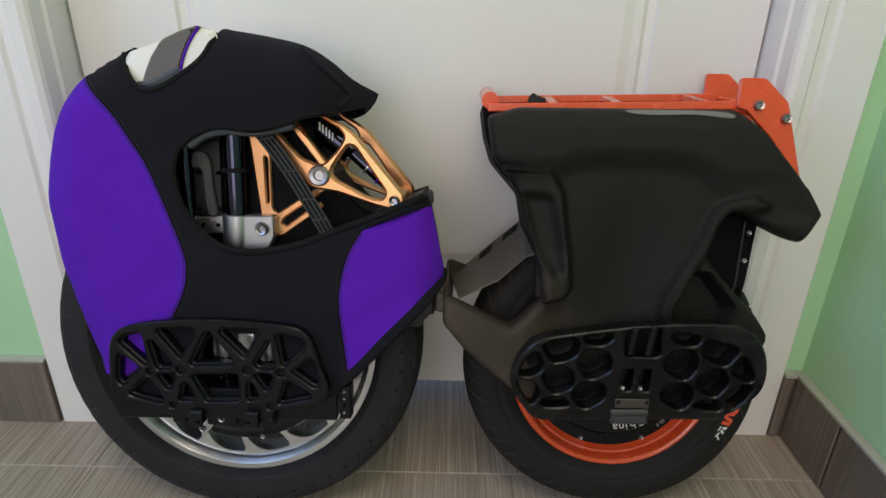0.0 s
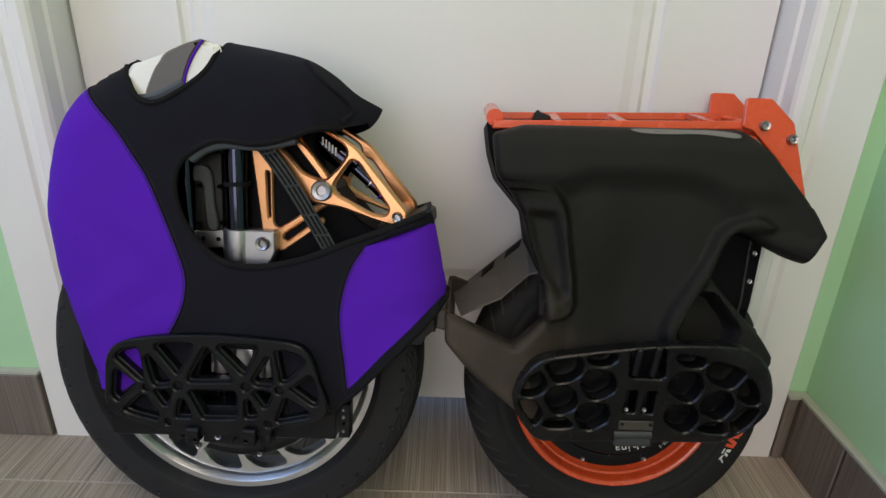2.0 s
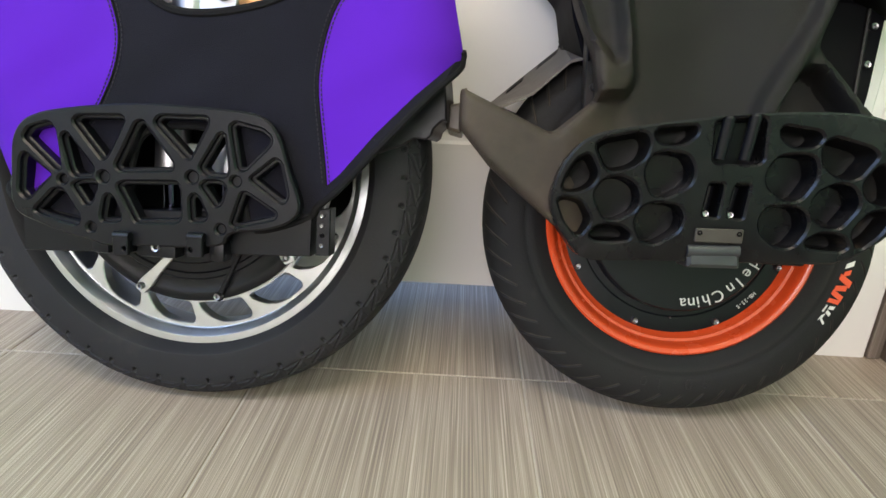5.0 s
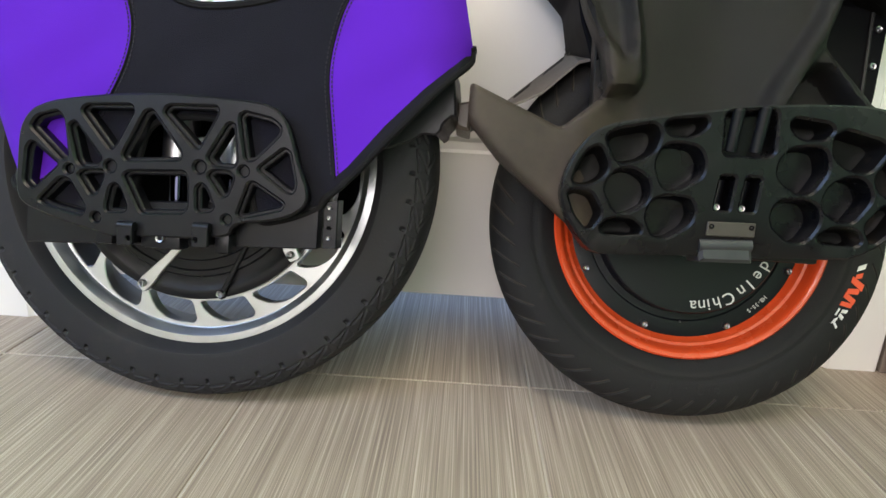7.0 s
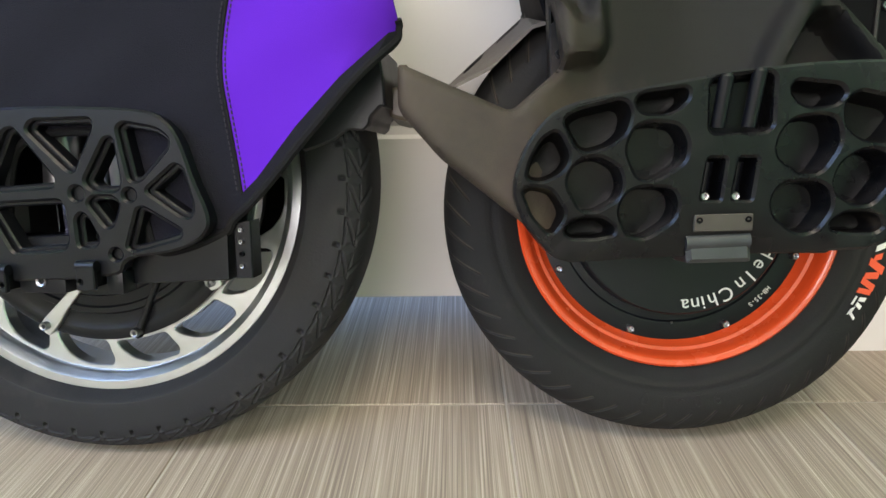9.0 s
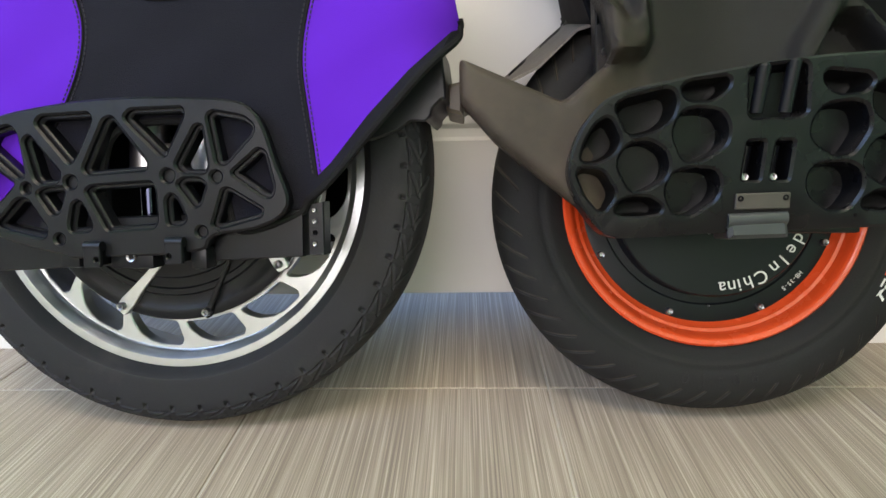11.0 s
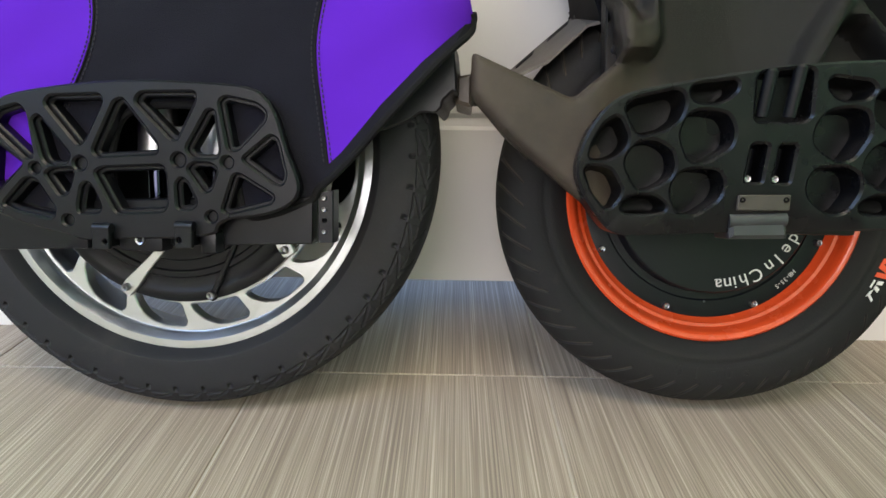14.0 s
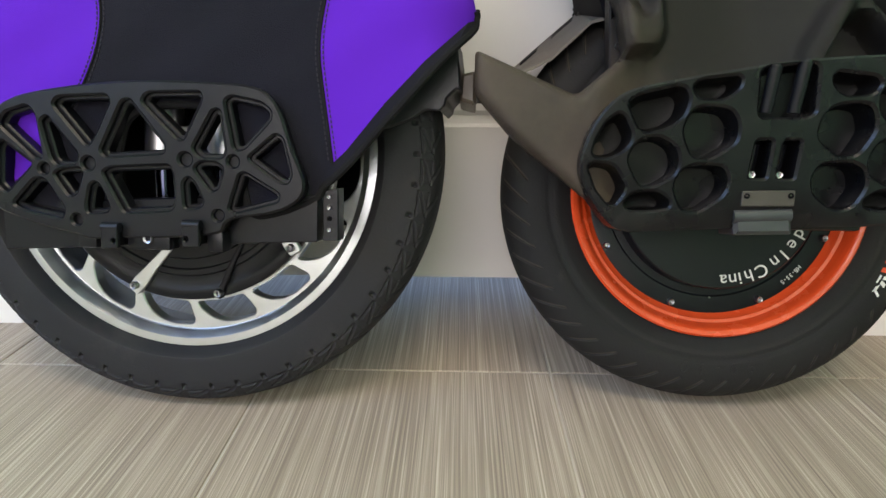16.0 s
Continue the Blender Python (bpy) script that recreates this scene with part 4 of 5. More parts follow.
# lower forks and hanger behind the pedal
for u0, mtl in ((-0.003, TUBE), (0.055, ALU_MATT)):
    part("lower_fork", tube_bm([at(u0, -0.06, 0.052), at(u0, -0.012, 0.052), at(u0, -0.010, 0.052)], [0.009, 0.009, 0.012], 24), TUBE, left)
part("fork_leg", tube_bm([at(-0.003, -0.010, 0.052), at(-0.002, 0.05, 0.05)], 0.0165, 28), ALU_MATT, left, "cast aluminium fork leg")
part("fork_leg", tube_bm([at(0.056, -0.012, 0.052), at(0.052, 0.05, 0.05)], 0.0165, 28), ALU_MATT, left, "cast aluminium fork leg")
part("axle_block", box_bm(at(0.016, -0.042, 0.062), at(0.038, 0.022, 0.03), 0.003), ALU_MATT, left)
part("axle_bolt", screw_bm(0.0285, -0.036, 0.063, 0.0062, 0.004), DARK, left)
part("hanger_back", box_bm(at(-0.05, -0.07, 0.04), at(0.11, 0.05, 0.034), 0.001), DARK, left)
v, f = plate([(-0.130, -0.0900), (0.1515, -0.0742), (0.1520, -0.0345), (-0.130, -0.0480)], [], 0.062, 0.092, 0.0012)
link("pedal_hanger", v, f, PEDAL, left, "black pedal hanger bracket", True)
v, f = plate([(0.1552, -0.0735), (0.1688, -0.0730), (0.1686, -0.0290), (0.1552, -0.0318)], [], 0.070, 0.088, 0.001)
link("hanger_rail", v, f, PEDAL, left, "", True)
for k in range(4):
    part("screw", screw_bm(0.1612, -0.0360 - 0.0092 * k, 0.0885, 0.0020, 0.002), STEEL if k != 2 else DARK, left)

# folded pedal: an open triangulated plate
LP = curve_through([(-0.132, -0.041), (-0.1315, -0.017), (-0.129, 0.014), (-0.120, 0.031), (-0.107, 0.039), (-0.086, 0.045), (-0.037, 0.052), (0.010, 0.055), (0.067, 0.054), (0.103, 0.051), (0.118, 0.043),
                    (0.127, 0.029), (0.136, 0.001), (0.145, -0.023), (0.144, -0.036), (0.133, -0.046), (0.113, -0.053), (0.087, -0.057), (0.078, -0.062), (0.072, -0.070), (0.041, -0.0745), (0.0, -0.0765), (-0.039, -0.0785),
                    (-0.053, -0.075), (-0.078, -0.070), (-0.105, -0.062), (-0.125, -0.054)], 4)
UPPER = [[(-0.119, 0.018), (-0.112, 0.028), (-0.092, 0.034), (-0.086, 0.028), (-0.081, -0.010), (-0.087, -0.011)],
         [(-0.122, -0.001), (-0.117, 0.005), (-0.090, -0.015), (-0.116, -0.041), (-0.125, -0.033)],
         [(-0.081, 0.021), (-0.075, 0.026), (-0.048, -0.007), (-0.052, -0.015), (-0.068, -0.016), (-0.073, -0.011)],
         [(-0.069, 0.035), (-0.064, 0.041), (-0.021, 0.043), (-0.018, 0.038), (-0.034, 0.007), (-0.040, 0.0)],
         [(-0.029, -0.003), (-0.008, 0.038), (-0.001, 0.040), (0.028, 0.003), (0.027, -0.004), (-0.025, -0.008)],
         [(0.009, 0.038), (0.014, 0.045), (0.060, 0.046), (0.061, 0.040), (0.044, 0.007), (0.039, 0.008)],
         [(0.051, 0.0), (0.070, 0.032), (0.076, 0.032), (0.080, -0.001), (0.077, -0.007), (0.057, -0.007)]]
LOWER = [[(0.080, 0.039), (0.085, 0.043), (0.111, 0.038), (0.119, 0.031), (0.118, 0.024), (0.095, 0.0), (0.087, 0.0)],
         [(0.098, -0.007), (0.122, 0.013), (0.128, 0.010), (0.135, -0.019), (0.132, -0.027), (0.125, -0.026)],
         [(-0.111, -0.050), (-0.089, -0.027), (-0.080, -0.028), (-0.063, -0.054), (-0.067, -0.062), (-0.100, -0.055)],
         [(-0.072, -0.023), (-0.065, -0.019), (-0.047, -0.018), (-0.046, -0.023), (-0.052, -0.040), (-0.059, -0.042)],
         [(-0.040, -0.032), (-0.035, -0.029), (-0.030, -0.033), (-0.023, -0.051), (-0.026, -0.055), (-0.043, -0.056), (-0.044, -0.050)],
         [(-0.028, -0.021), (-0.022, -0.017), (0.031, -0.014), (0.034, -0.020), (0.035, -0.046), (0.031, -0.052), (-0.010, -0.055)],
         [(0.042, -0.028), (0.047, -0.023), (0.052, -0.027), (0.060, -0.044), (0.056, -0.049), (0.043, -0.050)]]
LOWER2 = [[(0.052, -0.016), (0.057, -0.011), (0.072, -0.011), (0.078, -0.016), (0.072, -0.033), (0.066, -0.035)],
          [(0.081, -0.050), (0.091, -0.020), (0.096, -0.019), (0.125, -0.036), (0.123, -0.042), (0.087, -0.052)]]


def nudge(pts):
    return np.array(pts) * (0.987, 0.975) + (0.0025, 0.0007)


LP = nudge(LP)
cells = [filleted(nudge(h), 0.004, 3) for h in UPPER + LOWER + LOWER2]
dots = [circle(*nudge((a, b)), r, 14) for a, b, r in ((-0.080, -0.019, 0.0044), (-0.040, -0.014, 0.0054), (0.045, -0.009, 0.0054), (0.086, -0.010, 0.0046), (-0.053, -0.062, 0.0044), (0.072, -0.055, 0.0044))]
lpedal = new("pedal")
lpedal.parent = left
lpedal["label"] = "folded black alloy pedal with triangular openings"
v, f = plate(LP, cells + dots, 0.100, 0.1085, 0.0018)
link("pedal_plate", v, f, PEDAL, lpedal, "", True)
v, f = plate(offset(LP, 0.002), [offset(h, 0.0032) for h in cells], 0.090, 0.1035, 0.0012)
link("pedal_web", v, f, PEDAL, lpedal, "", True)
for a, b, c, d, hole_u, hole_v in ((-0.0236, -0.0089, -0.0825, -0.0640, -0.0125, -0.0756), (0.0465, 0.0611, -0.0790, -0.0600, 0.0499, -0.0721)):
    v, f = plate(filleted([(a, c), (b, c + 0.0006), (b, d), (a, d)], 0.0015, 3), [circle(hole_u, hole_v, 0.0021, 14)], 0.1125, 0.1170, 0.0008)
    clip = link("clip", v, f, PEDAL, lpedal, "", True)
    part("clip_back", box_bm(at(a + 0.001, c + 0.002, 0.1122), at(b - 0.001, d, 0.100), 0.0015), DARK, clip)
    part("clip_bend", tube_bm([at(a, d - 0.001, 0.1130), at(b, d - 0.001, 0.1130)], 0.0042, 12), PEDAL, clip)
part("pedal_bolt", screw_bm(0.0115, -0.0742, 0.104, 0.0046, 0.004), STEEL, lpedal)
far_pedal = new("pedal")
far_pedal.parent = left
v, f = plate(LP, cells + dots, -0.1085, -0.096, 0.0018)
link("pedal_plate", v, f, PEDAL, far_pedal, "", True)
v, f = plate([(-0.130, -0.0900), (0.1515, -0.0742), (0.1690, -0.0300), (0.155, 0.060), (-0.130, 0.060)], [], -0.092, -0.062, 0.0012)
link("pedal_hanger", v, f, PEDAL, left, "black pedal hanger bracket", True)
for a, b in ((-0.052, -0.035), (-0.008, 0.03), (0.062, 0.076)):
    part("hinge_lug", box_bm(at(a, -0.084, 0.106), at(b, -0.066, 0.088), 0.003), PEDAL, lpedal)


# ---- the black and orange wheel ----
right = tagged(new("electric_unicycle"), "black electric unicycle with orange rim and carry handle", "electric unicycle")
right.matrix_world = pose(0.2236, 0.7743, 0.1970, -16, 0, -1.5) @ Matrix.Scale(0.9840, 4)
rwheel = new("wheel")
rwheel.parent = right
rwheel["label"] = "wheel with an orange rim"
tyre(rwheel, 0.2055, 0.0385, 0.135, 0.028, slash_tread, RUBBER_DUSTY, "dusty black tyre with slanted grooves", GROOVE_DUST, 1248, slash_shear)
v, f = turned([(0.1365, 0.024), (0.1395, 0.028), (0.1398, 0.034), (0.1378, 0.0362), (0.1345, 0.0358), (0.1315, 0.0335), (0.1300, 0.0285), (0.1275, 0.0242), (0.1245, 0.0235), (0.1215, 0.0195), (0.1190, 0.0175),
               (0.1180, 0.0), (0.1265, -0.0262), (0.1378, -0.0362), (0.1395, -0.028), (0.135, -0.02), (0.13, 0.0), (0.1365, 0.024)], 120)
link("rim", v, f, ORANGE, rwheel, "orange powder-coated rim", True)
v, f = turned([(0.0005, 0.036), (0.0915, 0.036), (0.0930, 0.0345), (0.0945, 0.0165), (0.1015, 0.0162), (0.1030, 0.0175), (0.1165, 0.0175), (0.1192, 0.017), (0.1198, 0.010), (0.116, -0.02), (0.0005, -0.025)], 96)
hub = link("motor_cover", v, f, HUBBLACK, rwheel, "black motor cover with white print", True)
for i in range(8):
    a = radians(-108.6 + 43.2 * (i - 1))
    part("screw", screw_bm(0.1145 * math.cos(a), 0.1145 * math.sin(a), 0.0195, 0.0033, 0.003), STEEL, rwheel)
part("valve_dot", screw_bm(0.001, -0.1035, 0.0175, 0.001, 0.001), STEEL, rwheel)
part("screw", screw_bm(-0.006, -0.0315, 0.0365, 0.0034, 0.002), STEEL, rwheel)
for ch, a in zip("MadeInChina", (-8.0, -18.5, -27.5, -35.4, -43.8, -50.8, -61.0, -69.5, -75.2, -79.8, -85.8)):
    lettering(hub, "letter", ch, 0.0845 * math.cos(radians(a)), 0.0845 * math.sin(radians(a)), 0.0364, a - 90, 0.0170, INK)
for ch, a in zip("HB-35-S", (-40.4, -42.3, -44.0, -45.7, -47.6, -49.3, -51.0)):
    lettering(hub, "letter", ch, 0.1115 * math.cos(radians(a)), 0.1115 * math.sin(radians(a)), 0.0181, a - 90, 0.0058, INK)
for ch, a in zip("90-10", (-78, -83.5, -88.5, -93.5, -99)):
    lettering(rwheel, "size_mark", ch, 0.170 * math.cos(radians(a)), 0.170 * math.sin(radians(a)), 0.0383, a - 90, 0.016, MARK, 0.0006)


def sidewall_bar(a, r, da, dr, material, tilt=0.0):
    """A printed bar that follows the sidewall."""
    pts = []
    for p, q in ((-1, -1), (1, -1), (1, 1), (-1, 1)):
        t, rr = radians(a + p * da / 2 + q * tilt), r + q * dr / 2
        pts.append((rr * math.cos(t), rr * math.sin(t)))
    v, f = plate(np.array(pts), [], 0.034, 0.0392, 0.0001)
    link("print_mark", v, f, material, rwheel)


for a, r, da, dr, mtl, tl in ((-11.5, 0.171, 1.8, 0.007, INK, 0.8), (-14.5, 0.171, 1.8, 0.006, REDINK, 0.6), (-17.0, 0.172, 2.2, 0.013, REDINK, -0.8), (-20.0, 0.171, 2.0, 0.011, REDINK, 0.7), (-22.6, 0.171, 1.8, 0.012, REDINK, -0.5),
                              (-24.9, 0.171, 1.6, 0.011, REDINK, 0.4), (-27.2, 0.173, 1.3, 0.005, INK, 0.3), (-29.2, 0.173, 1.2, 0.005, INK, -0.3), (-28.4, 0.1675, 2.8, 0.0016, INK, 0), (-31.4, 0.170, 2.0, 0.0024, INK, 0.6), (-32.4, 0.1725, 0.8, 0.007, INK, -0.6)):
    sidewall_bar(a, r, da, dr, mtl, tl)

# moulded side shells
BODY = filleted([(-0.187, 0.326), (-0.150, 0.3375), (0.108, 0.3405), (0.138, 0.314), (0.195, 0.248), (0.2125, 0.221), (0.193, 0.184), (0.172, 0.191), (0.143, 0.205), (0.122, 0.219), (0.105, 0.219),
                 (0.095, 0.205), (0.083, 0.170), (0.090, 0.158), (0.126, 0.119), (0.153, 0.092), (0.170, 0.067), (0.161, 0.038), (0.14, 0.0), (0.10, -0.026), (-0.105, -0.036), (-0.129, -0.019),
                 (-0.203, 0.040), (-0.2335, 0.075), (-0.2335, 0.110), (-0.150, 0.073), (-0.1125, 0.106), (-0.118, 0.150), (-0.134, 0.189), (-0.148, 0.234), (-0.160, 0.253), (-0.180, 0.279)], 0.006, 4)
PAD = filleted([(-0.178, 0.266), (-0.110, 0.263), (-0.095, 0.239), (-0.0825, 0.160), (-0.0790, 0.124), (-0.086, 0.110), (-0.112, 0.106), (-0.140, 0.110), (-0.160, 0.2)], 0.008, 4)
PAD_IN = filleted([(-0.142, 0.235), (-0.130, 0.190), (-0.117, 0.158), (-0.099, 0.136), (-0.093, 0.140), (-0.096, 0.175), (-0.109, 0.232)], 0.007, 4)
RIB = filleted([(0.150, 0.226), (0.1265, 0.240), (0.0975, 0.231), (0.083, 0.218), (0.0715, 0.184), (0.036, 0.120), (0.0295, 0.098), (0.033, 0.080), (0.043, 0.072), (0.058, 0.075), (0.0465, 0.094), (0.061, 0.127), (0.072, 0.152), (0.084, 0.172), (0.0945, 0.203), (0.106, 0.217)], 0.006, 4)
SHELF = filleted([(-0.25, 0.42), (-0.25, 0.262), (-0.10, 0.265), (-0.07, 0.278), (0.05, 0.278), (0.085, 0.262), (0.118, 0.226), (0.23, 0.16), (0.28, 0.42)], 0.02, 4)
RECESS = filleted([(0.0485, 0.0935), (0.0627, 0.1257), (0.0716, 0.1414), (0.0816, 0.1438), (0.0915, 0.1393), (0.1220, 0.1009), (0.1140, 0.0790), (0.0590, 0.0740)], 0.007, 4)
FACET = filleted([(0.104, 0.262), (0.16, 0.262), (0.195, 0.215), (0.15, 0.213), (0.11, 0.226)], 0.008, 3)


def body_depth(p):
    u, v = p[:, 0], p[:, 1]
    d = distance(p, BODY)
    w = 0.0895 + 0.0105 * np.sqrt(np.maximum(1 - (1 - np.minimum(d / 0.009, 1)) ** 2, 0))
    w += 0.013 * raised(p, SHELF, 0.018)
    w -= 0.016 * step((v - 0.312) / 0.034)
    w += 0.020 * raised(p, PAD, 0.006) - 0.012 * raised(p, PAD_IN, 0.007)
    w += 0.012 * raised(p, RIB, 0.006)
    w -= 0.027 * raised(p, RECESS, 0.005)
    w -= 0.005 * raised(p, FACET, 0.012)
    w -= 0.012 * step(1 - np.hypot((u + 0.01) / 0.075, (v - 0.15) / 0.13))
    w += 0.024 * step((-u - 0.08) / 0.06) * step((0.17 - v) / 0.06)
    return w


bv, bf = sheet(BODY, (), 0.0034, (offset(RECESS, 0.0026), offset(RECESS, -0.0026), offset(PAD, 0.0045), offset(PAD, -0.0045)))
bw = body_depth(bv)
for sgn, name in ((1, "side_shell"), (-1, "side_shell")):
    verts = [at(p[0], p[1], sgn * (d if sgn > 0 else d * 0.5)) for p, d in zip(bv, bw)]
    faces = [tuple(t) for t in bf if sgn > 0 or bv[t][:, 0].min() > -0.13]
    lw = body_depth(BODY)
    s = len(verts)
    n = len(BODY)
    inner = offset(BODY, 0.003)
    for k, (line, inn) in enumerate(((BODY, 0.0), (BODY, 0.012), (inner, 0.018), (inner, 0.034))):
        verts += [at(p[0], p[1], sgn * ((d if sgn > 0 else d * 0.5) - inn)) for p, d in zip(line, lw)]
    for k in range(3):
        for i in range(n):
            j = (i + 1) % n
            if sgn > 0 or BODY[i][0] > -0.13:
                faces.append((s + k * n + i, s + k * n + j, s + k * n + n + j, s + k * n + n + i))
    link(name, verts, faces, DUSTY, right, "dusty black moulded plastic side shell", True)

core = filleted([(-0.193, 0.345), (0.12, 0.343), (0.145, 0.29), (0.157, 0.204), (0.149, 0.126), (0.143, 0.10), (0.09, 0.09), (-0.06, 0.10), (-0.118, 0.155), (-0.130, 0.19), (-0.137, 0.228), (-0.176, 0.272), (-0.187, 0.306)], 0.006, 3)
v, f = plate(core, [], -0.042, 0.058, 0.002)
link("core_box", v, f, DARK, right, "black battery box", True)
flank = filleted([(0.104, 0.215), (0.130, 0.214), (0.1585, 0.204), (0.150, 0.128), (0.144, 0.098), (0.128, 0.098), (0.092, 0.15)], 0.004, 2)
v, f = plate(flank, [], 0.056, 0.064, 0.001)
link("flank_plate", v, f, DARK, right, "black side plate with steel screws", True)
part("flank_edge", tube_bm([at(0.142, 0.208, 0.065), at(0.137, 0.13, 0.065), at(0.133, 0.108, 0.065)], 0.0022, 6), PLASTIC, right)
for a, b in ((0.1475, 0.192), (0.1448, 0.157), (0.1425, 0.118)):
    part("screw", screw_bm(a, b, 0.0645, 0.0036, 0.003), STEEL if b > 0.12 else DARK, right)

# mudguard between the arms: a bent sheet that falls towards the near side
NEAR = [(-0.214, 0.095), (-0.192, 0.106), (-0.163, 0.120), (-0.128, 0.153), (-0.102, 0.160)]
FAR = [(-0.227, 0.106), (-0.200, 0.127), (-0.165, 0.158), (-0.126, 0.192), (-0.083, 0.209)]


def on_guard(i, s, w, lift=0.0):
    """A point of the sheet: s of the way from bend i to the next, at the depth w."""
    c = (w + 0.05) / 0.1
    p = [(1 - s) * (FAR[i][k] * (1 - c) + NEAR[i][k] * c) + s * (FAR[i + 1][k] * (1 - c) + NEAR[i + 1][k] * c) for k in (0, 1)]
    return at(p[0], p[1] + lift, w)


verts = [on_guard(min(i, 3), 0 if i < 4 else 1, w, lift) for lift in (0, -0.003) for w in (-0.05, 0.0, 0.05) for i in range(5)]
faces = []
for j in range(2):
    for i in range(4):
        q = j * 5 + i
        faces += [(q, q + 1, q + 6, q + 5), (q + 15, q + 20, q + 21, q + 16)]
rim_line = [0, 1, 2, 3, 4, 9, 14, 13, 12, 11, 10, 5]
for p, q in zip(rim_line, rim_line[1:] + rim_line[:1]):
    faces.append((q, p, p + 15, q + 15))
mud = link("mudguard", verts, faces, MUD, right, "dusty grey sheet mudguard", False)
# the mudguard slots are dark blocks; their shade is put into the colour
for i, s0, s1 in ((1, 0.45, 0.95), (2, 0.35, 0.9)):
    top = [on_guard(i, s, w, 0.0008) for s, w in ((s0, -0.045), (s1, -0.045), (s1 - 0.1, -0.031), (s0 - 0.1, -0.031))]
    low = [(p[0], p[1], p[2] - 0.0045) for p in top]
    link("slot_shade", top + low, [(0, 1, 2, 3), (7, 6, 5, 4)] + [(k, k + 4, (k + 1) % 4 + 4, (k + 1) % 4) for k in range(4)], DARK, mud)
v, f = plate(filleted([(-0.1195, 0.185), (-0.112, 0.185), (-0.1035, 0.116), (-0.106, 0.104), (-0.117, 0.103)], 0.0015, 2), [], 0.060, 0.080, 0.0015)
link("fender_post", v, f, DUSTY, right, "", True)
part("screw", screw_bm(-0.110, 0.1215, 0.081, 0.0034, 0.003), STEEL, right)
v, f = plate(filleted([(-0.2475, 0.078), (-0.232, 0.074), (-0.232, 0.105), (-0.246, 0.102)], 0.003, 2), [], 0.01, 0.062, 0.003)
link("bumper", v, f, BAND, right, "worn brown rubber bumper", True)
part("crossbar", tube_bm([at(-0.228, 0.100, 0.085), at(-0.228, 0.100, -0.045)], 0.006, 10), PLASTIC, right)

# the far arm and the end wall that joins the two
v, f = plate(filleted([(-0.233, 0.128), (-0.226, 0.130), (-0.150, 0.104), (-0.150, 0.086), (-0.228, 0.098), (-0.233, 0.100)], 0.003, 2), [], -0.050, -0.040, 0.0015)
link("far_arm", v, f, DUSTY, right, "", True)
v, f = plate(filleted([(-0.2335, 0.078), (-0.2335, 0.110), (-0.228, 0.112), (-0.228, 0.082)], 0.0015, 2), [], -0.045, 0.10, 0.001, lambda u, v: 0.0)
verts = [(p[0], p[1], p[2] + (0.014 if p[1] > 0 else 0)) for p in v]
link("end_wall", verts, f, DUSTY, right, "", True)
# carry handle
handle = new("carry_handle")
handle.parent = right
handle["label"] = "orange powder-coated ladder handle"
for w0, w1 in ((0.058, 0.068), (-0.040, -0.031)):
    up = 0.0 if w0 > 0 else 0.0205
    v, f = plate(filleted([(-0.186, 0.3335 + up), (-0.185, 0.3435 + up), (0.13, 0.3540 + up), (0.13, 0.3435 + up)], 0.002, 2), [], w0, w1, 0.0012)
    link("rail", v, f, ORANGE, handle, "", True)
part("grip_tube", tube_bm([at(-0.183, 0.3475, 0.062), at(-0.183, 0.3670, -0.040)], 0.0105, 20), ORANGE, handle)
for u0 in (-0.110, -0.030, 0.080):
    v0 = 0.3405 + 0.033 * (u0 + 0.186)
    bm = bmesh.new()
    c = [(u0, 0.060), (u0 + 0.012, 0.060), (u0 + 0.016, -0.033), (u0 + 0.004, -0.033)]
    lo = [bm.verts.new(at(a, v0 - 0.004 + 0.215 * (0.060 - w), w)) for a, w in c]
    hi = [bm.verts.new(at(a, v0 + 0.003 + 0.215 * (0.060 - w), w)) for a, w in c]
    for i in range(4):
        bm.faces.new((lo[i], lo[(i + 1) % 4], hi[(i + 1) % 4], hi[i]))
    bm.faces.new(lo)
    bm.faces.new(hi)
    bmesh.ops.recalc_face_normals(bm, faces=bm.faces)
    part("rung", bm, ORANGE, handle, smooth_faces=False)
v, f = plate(filleted([(-0.131, 0.350), (-0.129, 0.359), (-0.125, 0.365), (-0.119, 0.361), (-0.107, 0.357), (-0.108, 0.350)], 0.003, 3), [], -0.005, 0.015, 0.002)
link("latch", v, f, PLASTIC, handle, "small black latch", True)
BRK = filleted([(0.115, 0.345), (0.117, 0.380), (0.147, 0.380), (0.176, 0.352), (0.204, 0.242), (0.196, 0.240), (0.164, 0.288), (0.165, 0.303), (0.127, 0.342)], 0.0035, 3)
for w0, w1 in ((0.068, 0.075), (-0.044, -0.037)):
    v, f = plate(BRK + (np.array([0.003, 0.022]) if w0 < 0 else 0), [], w0, w1, 0.001)
    link("end_bracket", v, f, ORANGE, handle, "", True)
for a, b in ((0.1395, 0.3475), (0.1735, 0.3325)):
    part("bolt", screw_bm(a, b, 0.0765, 0.0062, 0.005), STEEL, handle)
    part("bolt_spacer", tube_bm([at(a, b, 0.068), at(a, b + 0.02, -0.037)], 0.005, 12), ORANGE, handle)
v, f = sheet(curve_through([(-0.023, 0.3365), (0.03, 0.3375), (0.074, 0.3375), (0.098, 0.3345), (0.096, 0.329), (0.055, 0.3325), (0.014, 0.331), (-0.016, 0.332)], 4), (), 0.004)
v, f = [at(p[0], p[1], d + 0.0008) for p, d in zip(v, body_depth(v))], [tuple(t) for t in f]
link("tape_strip", v, f, TAPE, right, "torn strip of clear tape", True)

